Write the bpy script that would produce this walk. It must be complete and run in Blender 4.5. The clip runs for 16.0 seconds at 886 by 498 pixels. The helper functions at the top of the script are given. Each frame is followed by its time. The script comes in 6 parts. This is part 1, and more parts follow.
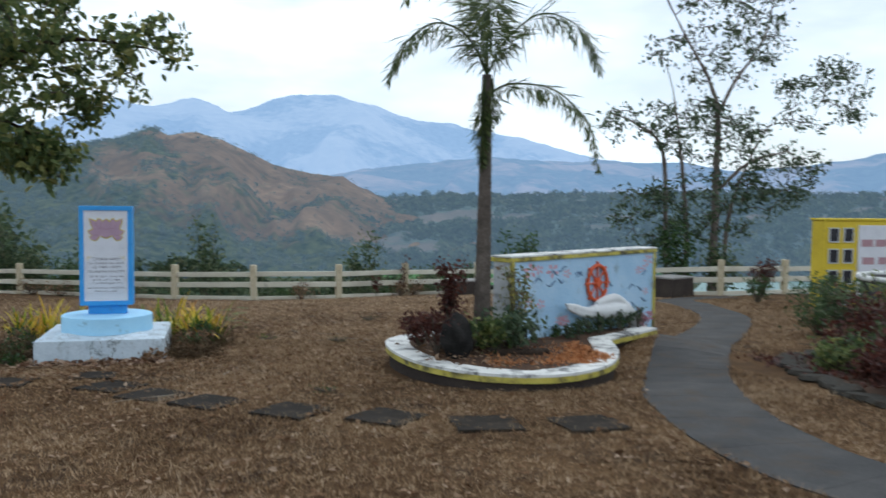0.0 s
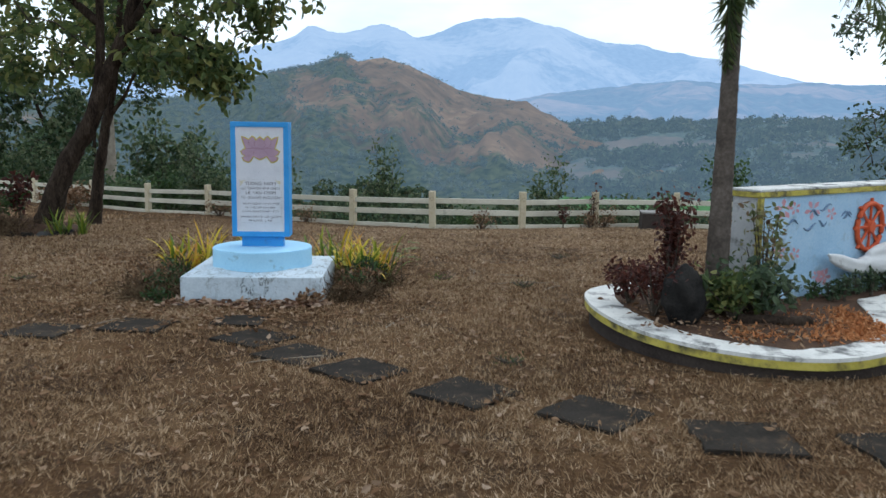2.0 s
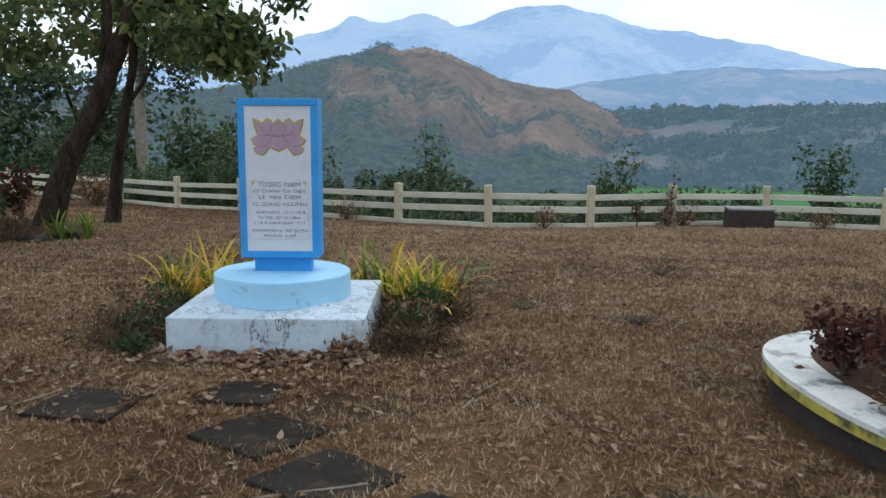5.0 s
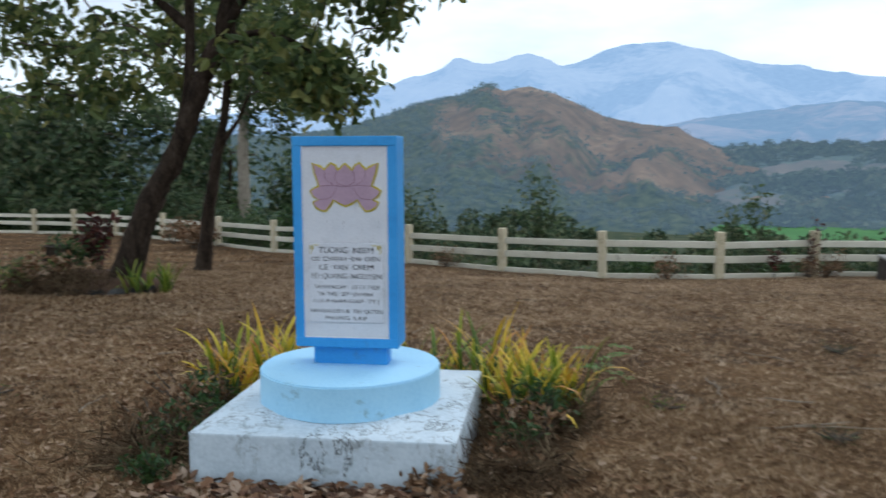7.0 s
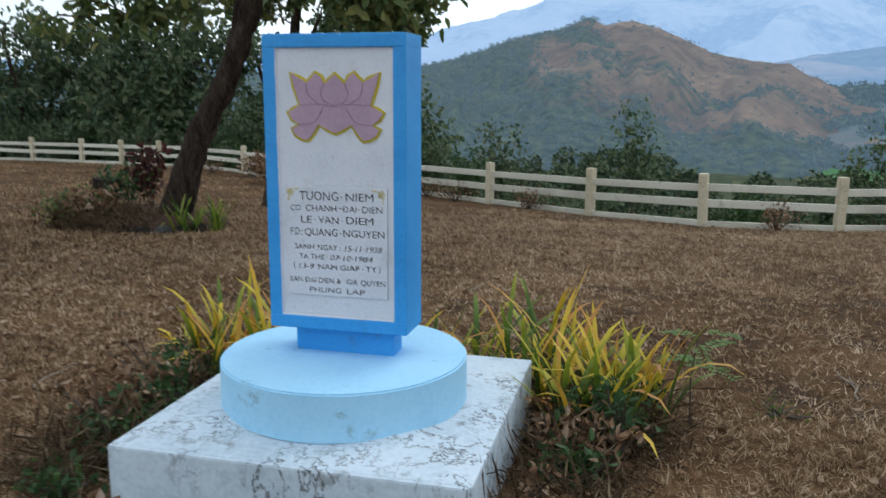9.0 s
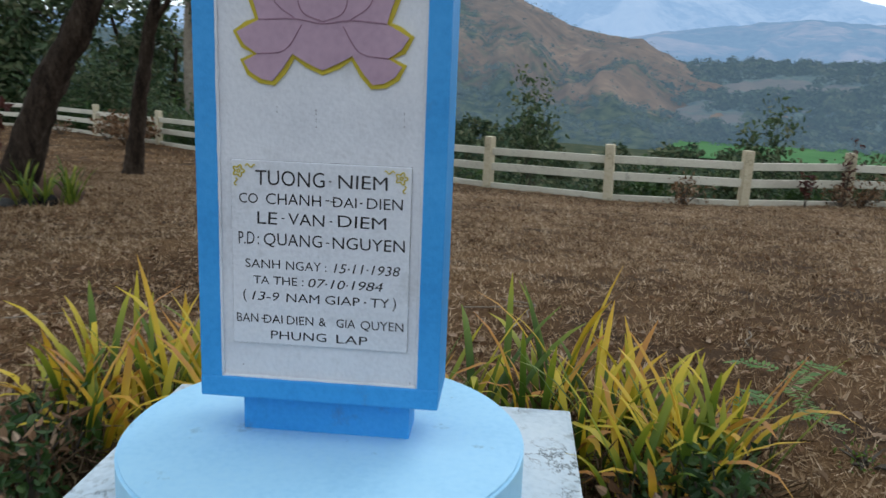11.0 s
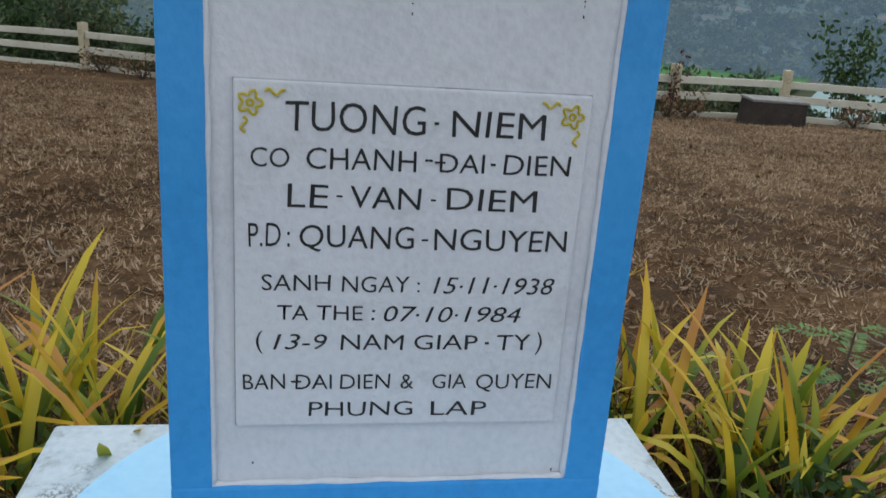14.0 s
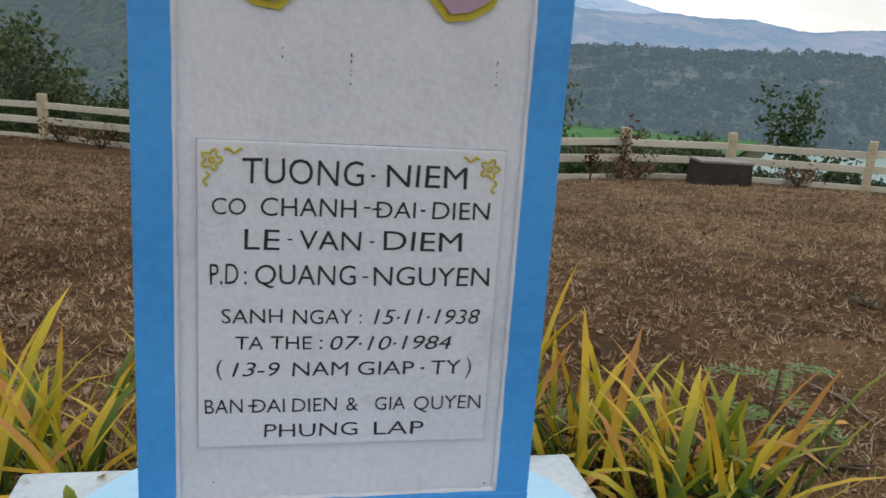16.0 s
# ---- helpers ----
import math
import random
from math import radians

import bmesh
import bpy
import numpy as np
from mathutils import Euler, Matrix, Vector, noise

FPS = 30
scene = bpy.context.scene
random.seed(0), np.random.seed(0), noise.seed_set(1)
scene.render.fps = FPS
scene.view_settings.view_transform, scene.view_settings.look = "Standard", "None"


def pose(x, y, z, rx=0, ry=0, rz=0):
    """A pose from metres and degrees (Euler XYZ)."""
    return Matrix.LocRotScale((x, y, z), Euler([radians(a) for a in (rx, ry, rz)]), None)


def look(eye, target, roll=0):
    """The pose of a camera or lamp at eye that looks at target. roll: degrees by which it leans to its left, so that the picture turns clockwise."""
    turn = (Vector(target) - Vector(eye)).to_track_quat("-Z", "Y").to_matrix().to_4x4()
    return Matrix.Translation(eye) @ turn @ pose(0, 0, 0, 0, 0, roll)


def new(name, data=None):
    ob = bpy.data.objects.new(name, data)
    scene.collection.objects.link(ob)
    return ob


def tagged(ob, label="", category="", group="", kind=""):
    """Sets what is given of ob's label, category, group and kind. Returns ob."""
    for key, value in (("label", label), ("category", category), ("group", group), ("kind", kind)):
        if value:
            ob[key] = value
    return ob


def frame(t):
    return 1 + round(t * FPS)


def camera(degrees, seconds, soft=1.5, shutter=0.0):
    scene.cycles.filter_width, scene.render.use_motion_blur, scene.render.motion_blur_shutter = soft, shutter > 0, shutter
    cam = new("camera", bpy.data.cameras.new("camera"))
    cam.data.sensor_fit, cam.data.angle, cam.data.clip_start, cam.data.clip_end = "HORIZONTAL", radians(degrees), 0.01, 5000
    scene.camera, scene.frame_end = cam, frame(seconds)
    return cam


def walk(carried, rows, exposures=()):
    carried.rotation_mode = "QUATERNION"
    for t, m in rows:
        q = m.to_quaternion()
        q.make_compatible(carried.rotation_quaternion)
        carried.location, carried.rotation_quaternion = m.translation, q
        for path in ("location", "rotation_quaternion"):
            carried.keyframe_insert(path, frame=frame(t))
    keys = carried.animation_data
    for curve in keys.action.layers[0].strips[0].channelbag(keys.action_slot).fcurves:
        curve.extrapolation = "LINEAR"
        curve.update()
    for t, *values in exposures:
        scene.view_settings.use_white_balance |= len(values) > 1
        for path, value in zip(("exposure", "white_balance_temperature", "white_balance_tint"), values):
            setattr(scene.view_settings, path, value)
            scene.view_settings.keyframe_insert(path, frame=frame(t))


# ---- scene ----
cam = camera(56.0, 16.0, soft=1.5, shutter=0.5)
METRES, EYE, TILT, LEAN, TURN = 11.16, 1.55, 0.0, 0.0, -14.7
ROWS = [
    (0.0, 0.0, 0.0, 0.0, 0.04, -3.19, -0.66),
    (0.5, -0.0039, 0.0474, -0.0022, 4.35, -2.43, -1.52),
    (1.0, -0.0151, 0.0978, -0.0052, 6.18, -6.38, -2.78),
    (1.5, -0.0206, 0.1394, -0.0089, 9.21, -8.09, -1.89),
    (2.0, -0.03, 0.1831, -0.0096, 12.5, -8.42, -0.83),
    (2.5, -0.0426, 0.2236, -0.0069, 9.27, -6.87, 0.04),
    (3.0, -0.0572, 0.2636, -0.0079, 14.64, -5.1, 0.2),
    (3.5, -0.0728, 0.3022, -0.0129, 15.46, -9.76, -1.05),
    (6.0, -0.1458, 0.4881, -0.0195, 15.24, -8.84, -0.05),
    (6.5, -0.1595, 0.5281, -0.0178, 15.62, -10.1, -0.31),
    (7.0, -0.1699, 0.566, -0.018, 22.35, -6.52, 0.2),
    (7.5, -0.1782, 0.6012, -0.0217, 24.98, -8.73, 0.65),
    (8.0, -0.1855, 0.6385, -0.0219, 24.23, -9.65, 1.02),
    (8.5, -0.189, 0.6717, -0.0247, 29.96, -8.63, 0.98),
    (9.0, -0.1987, 0.7004, -0.0291, 28.9, -10.8, -0.29),
    (11.5, -0.3281, 0.8156, -0.0465, 14.94, -13.94, -2.82),
    (12.0, -0.3494, 0.8375, -0.0518, 9.77, -16.42, -4.08),
    (12.5, -0.3631, 0.8539, -0.0543, 8.51, -17.67, -4.39),
    (13.0, -0.3711, 0.8643, -0.0552, 8.82, -18.89, -4.24),
    (13.5, -0.3751, 0.8665, -0.0542, 7.18, -19.25, -4.25),
    (14.0, -0.3769, 0.8649, -0.0533, 6.24, -18.3, -4.03),
    (14.5, -0.3769, 0.8596, -0.0518, 6.34, -15.86, -3.91),
    (15.0, -0.3764, 0.8549, -0.052, 5.62, -14.38, -3.86),
    (15.5, -0.375, 0.852, -0.0523, 4.48, -14.15, -3.78),
    (16.0, -0.3719, 0.8495, -0.0522, 3.45, -13.69, -3.7),
]
walk(cam, [(t, pose(0, 0, EYE, TILT, LEAN, TURN) @ pose(METRES * x, METRES * y, METRES * z, 90 + pitch, roll, yaw)) for t, x, y, z, yaw, pitch, roll in ROWS],
     [(0.0, -0.19, 6130, 10), (1.0, -0.24, 6130, 10), (1.8, -0.11, 6130, 10), (3.0, -0.08, 6130, 10), (6.5, -0.15, 6130, 10), (8.5, -0.11, 6130, 10), (11.5, -0.23, 6250, 10), (12.5, -0.23, 6250, 10), (14.0, -0.23, 6400, 11), (16.0, -0.23, 7000, 15)])

# ---- light ----
world = bpy.data.worlds.new("sky")
scene.world = world
world.use_nodes = True
wn, wl = world.node_tree.nodes, world.node_tree.links
bg = wn["Background"]
bg.inputs["Strength"].default_value = 0.10
sky = wn.new("ShaderNodeTexSky")
sky.sky_type, sky.sun_disc = "NISHITA", False
sky.sun_elevation, sky.sun_rotation = radians(52), radians(40)
sky.dust_density, sky.air_density = 1.0, 1.0
wco = wn.new("ShaderNodeTexCoord")
wmap = wn.new("ShaderNodeMapping")
wmap.inputs["Scale"].default_value = (1.0, 1.0, 3.2)
wl.new(wco.outputs["Generated"], wmap.inputs[0])
wnoise = wn.new("ShaderNodeTexNoise")
wnoise.inputs["Scale"].default_value, wnoise.inputs["Detail"].default_value = 2.6, 7
wnoise.inputs["Roughness"].default_value = 0.55
wl.new(wmap.outputs[0], wnoise.inputs["Vector"])
wramp = wn.new("ShaderNodeValToRGB")
wramp.color_ramp.elements[0].position, wramp.color_ramp.elements[1].position = 0.36, 0.56
wramp.color_ramp.elements[0].color, wramp.color_ramp.elements[1].color = (0.5, 0.5, 0.5, 1), (1, 1, 1, 1)
wl.new(wnoise.outputs["Fac"], wramp.inputs[0])
wmix = wn.new("ShaderNodeMix")
wmix.data_type = "RGBA"
wl.new(wramp.outputs[0], wmix.inputs["Factor"])
wl.new(sky.outputs[0], wmix.inputs[6])
wmix.inputs[7].default_value = (12.4, 13.6, 14.4, 1)
wl.new(wmix.outputs[2], bg.inputs["Color"])

sun = new("sun", bpy.data.lights.new("sun", "SUN"))
sun.data.energy, sun.data.angle, sun.data.color = 0.8, radians(30), (1.0, 0.95, 0.88)
sun.matrix_world = look((6.4, 7.7, 12.8), (0, 0, 0))

# ---- materials ----


def material(name, rough=0.8, metal=0.0):
    m = bpy.data.materials.new(name)
    m.use_nodes = True
    b = m.node_tree.nodes["Principled BSDF"]
    b.inputs["Roughness"].default_value, b.inputs["Metallic"].default_value = rough, metal
    b.inputs["Specular IOR Level"].default_value = 0.12 if rough >= 0.8 else 0.35
    return m, m.node_tree.nodes, m.node_tree.links, b


def surface(name, colours, scale=4.0, fine=60.0, rough=0.8, bump=0.3, depth=0.01, stain=None, stain_at=(0.6, 0.7), stain_scale=2.0, spread=0.0, island=False, detail=6, stretch=None):
    """Two scales of noise between the given colours, an optional stain, and bump; spread: shift from object to object."""
    m, n, l, b = material(name, rough)
    co = n.new("ShaderNodeTexCoord")
    mp = n.new("ShaderNodeMapping")
    mp.inputs["Scale"].default_value = stretch or (1, 1, 1)
    l.new(co.outputs["Object"], mp.inputs[0])
    big = n.new("ShaderNodeTexNoise")
    big.inputs["Scale"].default_value, big.inputs["Detail"].default_value = scale, detail
    l.new(mp.outputs[0], big.inputs["Vector"])
    small = n.new("ShaderNodeTexNoise")
    small.inputs["Scale"].default_value, small.inputs["Detail"].default_value = fine, 4
    l.new(mp.outputs[0], small.inputs["Vector"])
    mixv = n.new("ShaderNodeMath")
    mixv.operation = "MULTIPLY_ADD"
    mixv.inputs[1].default_value = 0.45
    l.new(small.outputs["Fac"], mixv.inputs[0])
    half = n.new("ShaderNodeMath")
    half.operation = "MULTIPLY"
    half.inputs[1].default_value = 0.55
    l.new(big.outputs["Fac"], half.inputs[0])
    l.new(half.outputs[0], mixv.inputs[2])
    value = mixv.outputs[0]
    if spread:
        if island:
            geo = n.new("ShaderNodeNewGeometry")
            rnd = geo.outputs["Random Per Island"]
        else:
            inf = n.new("ShaderNodeObjectInfo")
            rnd = inf.outputs["Random"]
        add = n.new("ShaderNodeMath")
        add.operation = "MULTIPLY_ADD"
        add.inputs[1].default_value = spread
        l.new(rnd, add.inputs[0])
        off = n.new("ShaderNodeMath")
        off.operation = "SUBTRACT"
        off.inputs[1].default_value = spread / 2
        l.new(value, off.inputs[0])
        l.new(off.outputs[0], add.inputs[2])
        value = add.outputs[0]
    ramp = n.new("ShaderNodeValToRGB")
    els = ramp.color_ramp.elements
    while len(els) < len(colours):
        els.new(0.5)
    for i, c in enumerate(colours):
        els[i].position = 0.3 + 0.4 * i / max(1, len(colours) - 1)
        els[i].color = (*c, 1)
    l.new(value, ramp.inputs[0])
    colour = ramp.outputs[0]
    if stain:
        sn = n.new("ShaderNodeTexNoise")
        sn.inputs["Scale"].default_value, sn.inputs["Detail"].default_value = stain_scale, 9
        sn.inputs["Roughness"].default_value = 0.68
        l.new(co.outputs["Object"], sn.inputs["Vector"])
        sr = n.new("ShaderNodeMapRange")
        sr.inputs["From Min"].default_value, sr.inputs["From Max"].default_value = stain_at
        l.new(sn.outputs["Fac"], sr.inputs["Value"])
        mx = n.new("ShaderNodeMix")
        mx.data_type = "RGBA"
        l.new(sr.outputs[0], mx.inputs["Factor"])
        l.new(colour, mx.inputs[6])
        mx.inputs[7].default_value = (*stain, 1)
        colour = mx.outputs[2]
    l.new(colour, b.inputs["Base Color"])
    if bump:
        bp = n.new("ShaderNodeBump")
        bp.inputs["Strength"].default_value, bp.inputs["Distance"].default_value = bump, depth
        l.new(mixv.outputs[0], bp.inputs["Height"])
        l.new(bp.outputs[0], b.inputs["Normal"])
    return m


def leafy(name, colours, rough=0.5, through_light=0.35, single=False, patches=0.0, tips=0.0):
    """Leaves: colour varies leaf by leaf, and some light passes through."""
    m, n, l, b = material(name, rough)
    geo = n.new("ShaderNodeNewGeometry")
    ramp = n.new("ShaderNodeValToRGB")
    els = ramp.color_ramp.elements
    while len(els) < len(colours):
        els.new(0.5)
    for i, c in enumerate(colours):
        els[i].position = i / max(1, len(colours) - 1)
        els[i].color = (*c, 1)
    inf = n.new("ShaderNodeObjectInfo")
    pick = inf.outputs["Random"] if single else geo.outputs["Random Per Island"]
    if patches:
        nz = n.new("ShaderNodeTexNoise")
        nz.inputs["Scale"].default_value, nz.inputs["Detail"].default_value = patches, 5
        l.new(geo.outputs["Position"], nz.inputs["Vector"])
        rg = n.new("ShaderNodeMapRange")
        rg.inputs["From Min"].default_value, rg.inputs["From Max"].default_value = 0.3, 0.7
        l.new(nz.outputs["Fac"], rg.inputs["Value"])
        mv = n.new("ShaderNodeMix")
        mv.inputs[0].default_value = 0.42
        l.new(pick, mv.inputs[2])
        nf = n.new("ShaderNodeTexNoise")
        nf.inputs["Scale"].default_value, nf.inputs["Detail"].default_value = patches * 9, 4
        l.new(geo.outputs["Position"], nf.inputs["Vector"])
        rf = n.new("ShaderNodeMapRange")
        rf.inputs["From Min"].default_value, rf.inputs["From Max"].default_value = 0.34, 0.66
        l.new(nf.outputs["Fac"], rf.inputs["Value"])
        av = n.new("ShaderNodeMix")
        av.inputs[0].default_value = 0.5
        l.new(rg.outputs[0], av.inputs[2])
        l.new(rf.outputs[0], av.inputs[3])
        l.new(av.outputs[0], mv.inputs[3])
        pick = mv.outputs[0]
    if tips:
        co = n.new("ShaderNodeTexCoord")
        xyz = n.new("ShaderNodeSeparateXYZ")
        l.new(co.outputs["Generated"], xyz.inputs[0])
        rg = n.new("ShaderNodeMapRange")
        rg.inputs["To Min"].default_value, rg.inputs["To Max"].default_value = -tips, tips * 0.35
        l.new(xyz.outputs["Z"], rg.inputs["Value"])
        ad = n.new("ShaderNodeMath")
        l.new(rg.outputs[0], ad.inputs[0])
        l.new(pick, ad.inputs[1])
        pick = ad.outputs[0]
    l.new(pick, ramp.inputs[0])
    l.new(ramp.outputs[0], b.inputs["Base Color"])
    tr = n.new("ShaderNodeBsdfTranslucent")
    l.new(ramp.outputs[0], tr.inputs["Color"])
    mx = n.new("ShaderNodeMixShader")
    mx.inputs[0].default_value = through_light
    l.new(b.outputs[0], mx.inputs[1])
    l.new(tr.outputs[0], mx.inputs[2])
    l.new(mx.outputs[0], n["Material Output"].inputs["Surface"])
    return m


def distance(name, colours, haze_glow, share, scale, fine):
    """Far tree crowns with haze painted in as an even share of emission."""
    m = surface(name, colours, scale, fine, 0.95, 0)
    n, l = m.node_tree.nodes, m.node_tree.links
    # self-glow in the haze colour, added to crowns that give no light
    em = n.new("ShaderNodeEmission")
    em.inputs["Color"].default_value = (*haze_glow, 1)
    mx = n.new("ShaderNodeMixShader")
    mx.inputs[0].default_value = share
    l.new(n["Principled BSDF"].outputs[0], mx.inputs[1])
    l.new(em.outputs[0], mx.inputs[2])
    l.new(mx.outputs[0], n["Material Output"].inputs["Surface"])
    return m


M_SOIL = surface("dry_lawn_soil", [(0.024, 0.012, 0.005), (0.092, 0.05, 0.022), (0.20, 0.122, 0.06)], 0.8, 46, 0.95, 1.0, 0.04, stain=(0.05, 0.03, 0.017), stain_at=(0.52, 0.62), stain_scale=1.4)
M_BLUE = surface("sky_blue_paint", [(0.03, 0.24, 0.58), (0.04, 0.29, 0.66), (0.055, 0.32, 0.70)], 4, 70, 0.5, 0.5, 0.006, stain=(0.07, 0.2, 0.42), stain_at=(0.62, 0.75), stain_scale=5)
M_PALEBLUE = surface("pale_blue_paint", [(0.30, 0.57, 0.78), (0.36, 0.64, 0.84), (0.40, 0.68, 0.86)], 3, 50, 0.6, 0.2, 0.006, stain=(0.13, 0.17, 0.19), stain_at=(0.60, 0.74), stain_scale=5)
M_WHITE = surface("white_wall_paint", [(0.54, 0.555, 0.60), (0.62, 0.635, 0.68), (0.68, 0.69, 0.73)], 4, 90, 0.55, 0.75, 0.006, stain=(0.49, 0.50, 0.53), stain_at=(0.56, 0.76), stain_scale=9)
M_GRIME = surface("grimy_joint", [(0.10, 0.10, 0.10), (0.36, 0.36, 0.38), (0.52, 0.53, 0.56)], 14, 60, 0.9, 0.3, 0.003)
M_BLOCK = surface("weathered_whitewash", [(0.40, 0.48, 0.54), (0.53, 0.61, 0.67), (0.61, 0.68, 0.73)], 3, 45, 0.75, 0.35, 0.008, stain=(0.15, 0.16, 0.15), stain_at=(0.57, 0.74), stain_scale=7)
bn, bl = M_BLOCK.node_tree.nodes, M_BLOCK.node_tree.links
b0 = bn["Principled BSDF"]
tint = b0.inputs["Base Color"].links[0].from_socket
bco = bn.new("ShaderNodeTexCoord")
bmap = bn.new("ShaderNodeMapping")
bmap.inputs["Scale"].default_value = (1.0, 1.0, 0.4)
bl.new(bco.outputs["Object"], bmap.inputs[0])
vein, where = bn.new("ShaderNodeTexNoise"), bn.new("ShaderNodeTexNoise")
vein.inputs["Scale"].default_value, vein.inputs["Detail"].default_value, vein.inputs["Roughness"].default_value = 8.0, 6, 0.68
where.inputs["Scale"].default_value, where.inputs["Detail"].default_value = 3.4, 5
bl.new(bmap.outputs[0], vein.inputs["Vector"])
bl.new(bmap.outputs[0], where.inputs["Vector"])
off = bn.new("ShaderNodeMath")
off.operation = "SUBTRACT"
off.inputs[1].default_value = 0.5
bl.new(vein.outputs["Fac"], off.inputs[0])
side = bn.new("ShaderNodeMath")
side.operation = "ABSOLUTE"
bl.new(off.outputs[0], side.inputs[0])
thin = bn.new("ShaderNodeMapRange")
thin.inputs["From Min"].default_value, thin.inputs["From Max"].default_value = 0.022, 0.002
bl.new(side.outputs[0], thin.inputs["Value"])
some = bn.new("ShaderNodeMapRange")
some.inputs["From Min"].default_value, some.inputs["From Max"].default_value = 0.44, 0.58
bl.new(where.outputs["Fac"], some.inputs["Value"])
both = bn.new("ShaderNodeMath")
both.operation = "MULTIPLY"
bl.new(thin.outputs[0], both.inputs[0])
bl.new(some.outputs[0], both.inputs[1])
bmix = bn.new("ShaderNodeMix")
bmix.data_type = "RGBA"
bl.new(both.outputs[0], bmix.inputs["Factor"])
bl.new(tint, bmix.inputs[6])
bmix.inputs[7].default_value = (0.05, 0.052, 0.05, 1)
bl.new(bmix.outputs[2], b0.inputs["Base Color"])
M_KERB = surface("weathered_white_kerb", [(0.48, 0.49, 0.47), (0.64, 0.64, 0.61), (0.72, 0.72, 0.69)], 3, 45, 0.75, 0.35, 0.008, stain=(0.11, 0.11, 0.11), stain_at=(0.49, 0.62), stain_scale=3.4)
M_YELLOW = surface("yellow_kerb_paint", [(0.34, 0.29, 0.05), (0.50, 0.42, 0.08), (0.56, 0.48, 0.12)], 4, 40, 0.7, 0.3, 0.006, stain=(0.07, 0.065, 0.035), stain_at=(0.47, 0.62), stain_scale=5)
M_FENCE = surface("cream_fence_paint", [(0.44, 0.41, 0.33), (0.57, 0.54, 0.44), (0.64, 0.61, 0.51)], 1.6, 30, 0.75, 0.25, 0.006, stain=(0.22, 0.20, 0.16), stain_at=(0.60, 0.74), stain_scale=3, spread=0.15)
M_POST = surface("cream_post_paint", [(0.40, 0.34, 0.22), (0.54, 0.47, 0.33), (0.60, 0.54, 0.40)], 1.6, 30, 0.75, 0.25, 0.006, stain=(0.16, 0.14, 0.10), stain_at=(0.56, 0.72), stain_scale=4, spread=0.15)
M_STONE = surface("dark_stepping_stone", [(0.011, 0.009, 0.007), (0.023, 0.019, 0.015), (0.04, 0.033, 0.026)], 3, 60, 0.9, 0.5, 0.008, spread=0.15, stain=(0.10, 0.065, 0.038), stain_at=(0.56, 0.72), stain_scale=7)
M_CONCRETE = surface("old_path_concrete", [(0.036, 0.036, 0.037), (0.06, 0.059, 0.058), (0.095, 0.09, 0.085)], 2.2, 60, 0.85, 0.6, 0.008, stain=(0.075, 0.055, 0.038), stain_at=(0.50, 0.72), stain_scale=2.4, spread=0.07)
M_PANEL = surface("pale_blue_mural", [(0.28, 0.46, 0.64), (0.36, 0.54, 0.70), (0.46, 0.60, 0.72)], 2.5, 40, 0.65, 0.2, 0.005, stain=(0.2, 0.25, 0.29), stain_at=(0.54, 0.72), stain_scale=3)
M_PLASTER = surface("grey_plaster", [(0.36, 0.38, 0.40), (0.48, 0.50, 0.51), (0.56, 0.57, 0.57)], 3, 40, 0.85, 0.4, 0.008, stain=(0.14, 0.14, 0.13), stain_at=(0.55, 0.68), stain_scale=4)
# own colour of the bench blocks; on the kerb foot it paints shade
M_DARKBOX = surface("dark_concrete_and_kerb_shade", [(0.025, 0.02, 0.018), (0.05, 0.04, 0.035), (0.075, 0.06, 0.05)], 3, 40, 0.85, 0.4, 0.01)
M_BARK = surface("dark_bark", [(0.007, 0.005, 0.004), (0.022, 0.015, 0.011), (0.05, 0.036, 0.026), (0.10, 0.076, 0.058)], 7, 38, 0.95, 1.0, 0.05, stretch=(1, 1, 0.28))
M_PALEBARK = surface("pale_bark", [(0.16, 0.13, 0.10), (0.26, 0.22, 0.175), (0.36, 0.32, 0.26)], 4, 30, 0.9, 0.5, 0.02)
M_TWIG = surface("twig_bark", [(0.05, 0.04, 0.032), (0.09, 0.075, 0.06), (0.14, 0.115, 0.09)], 6, 40, 0.95, 0.4, 0.01)

# ---- building helpers ----


def mesh_object(name, bm, mat, smooth=False):
    me = bpy.data.meshes.new(name)
    bm.normal_update()
    bm.to_mesh(me)
    bm.free()
    for mt in (mat if isinstance(mat, (list, tuple)) else [mat]):
        me.materials.append(mt)
    if smooth:
        me.shade_smooth()
    return new(name, me)


def from_arrays(name, verts, faces, mat, smooth=False):
    me = bpy.data.meshes.new(name)
    me.from_pydata([tuple(v) for v in verts], [], [tuple(f) for f in faces])
    me.materials.append(mat)
    if smooth:
        me.shade_smooth()
    me.update()
    return new(name, me)


def part(name, bm, mat, parent, label="", smooth=False):
    ob = mesh_object(name, bm, mat, smooth)
    ob.parent = parent
    ob.matrix_parent_inverse = parent.matrix_basis.inverted()
    if label:
        tagged(ob, label)
    return ob


def adopt(ob, parent, label=""):
    ob.parent = parent
    ob.matrix_parent_inverse = parent.matrix_basis.inverted()
    if label:
        tagged(ob, label)
    return ob


def thing(name, at, label, category, group="", kind=""):
    e = new(name)
    e.matrix_basis = Matrix.Translation(at)
    e.empty_display_size = 0.1
    return tagged(e, label, category, group, kind)


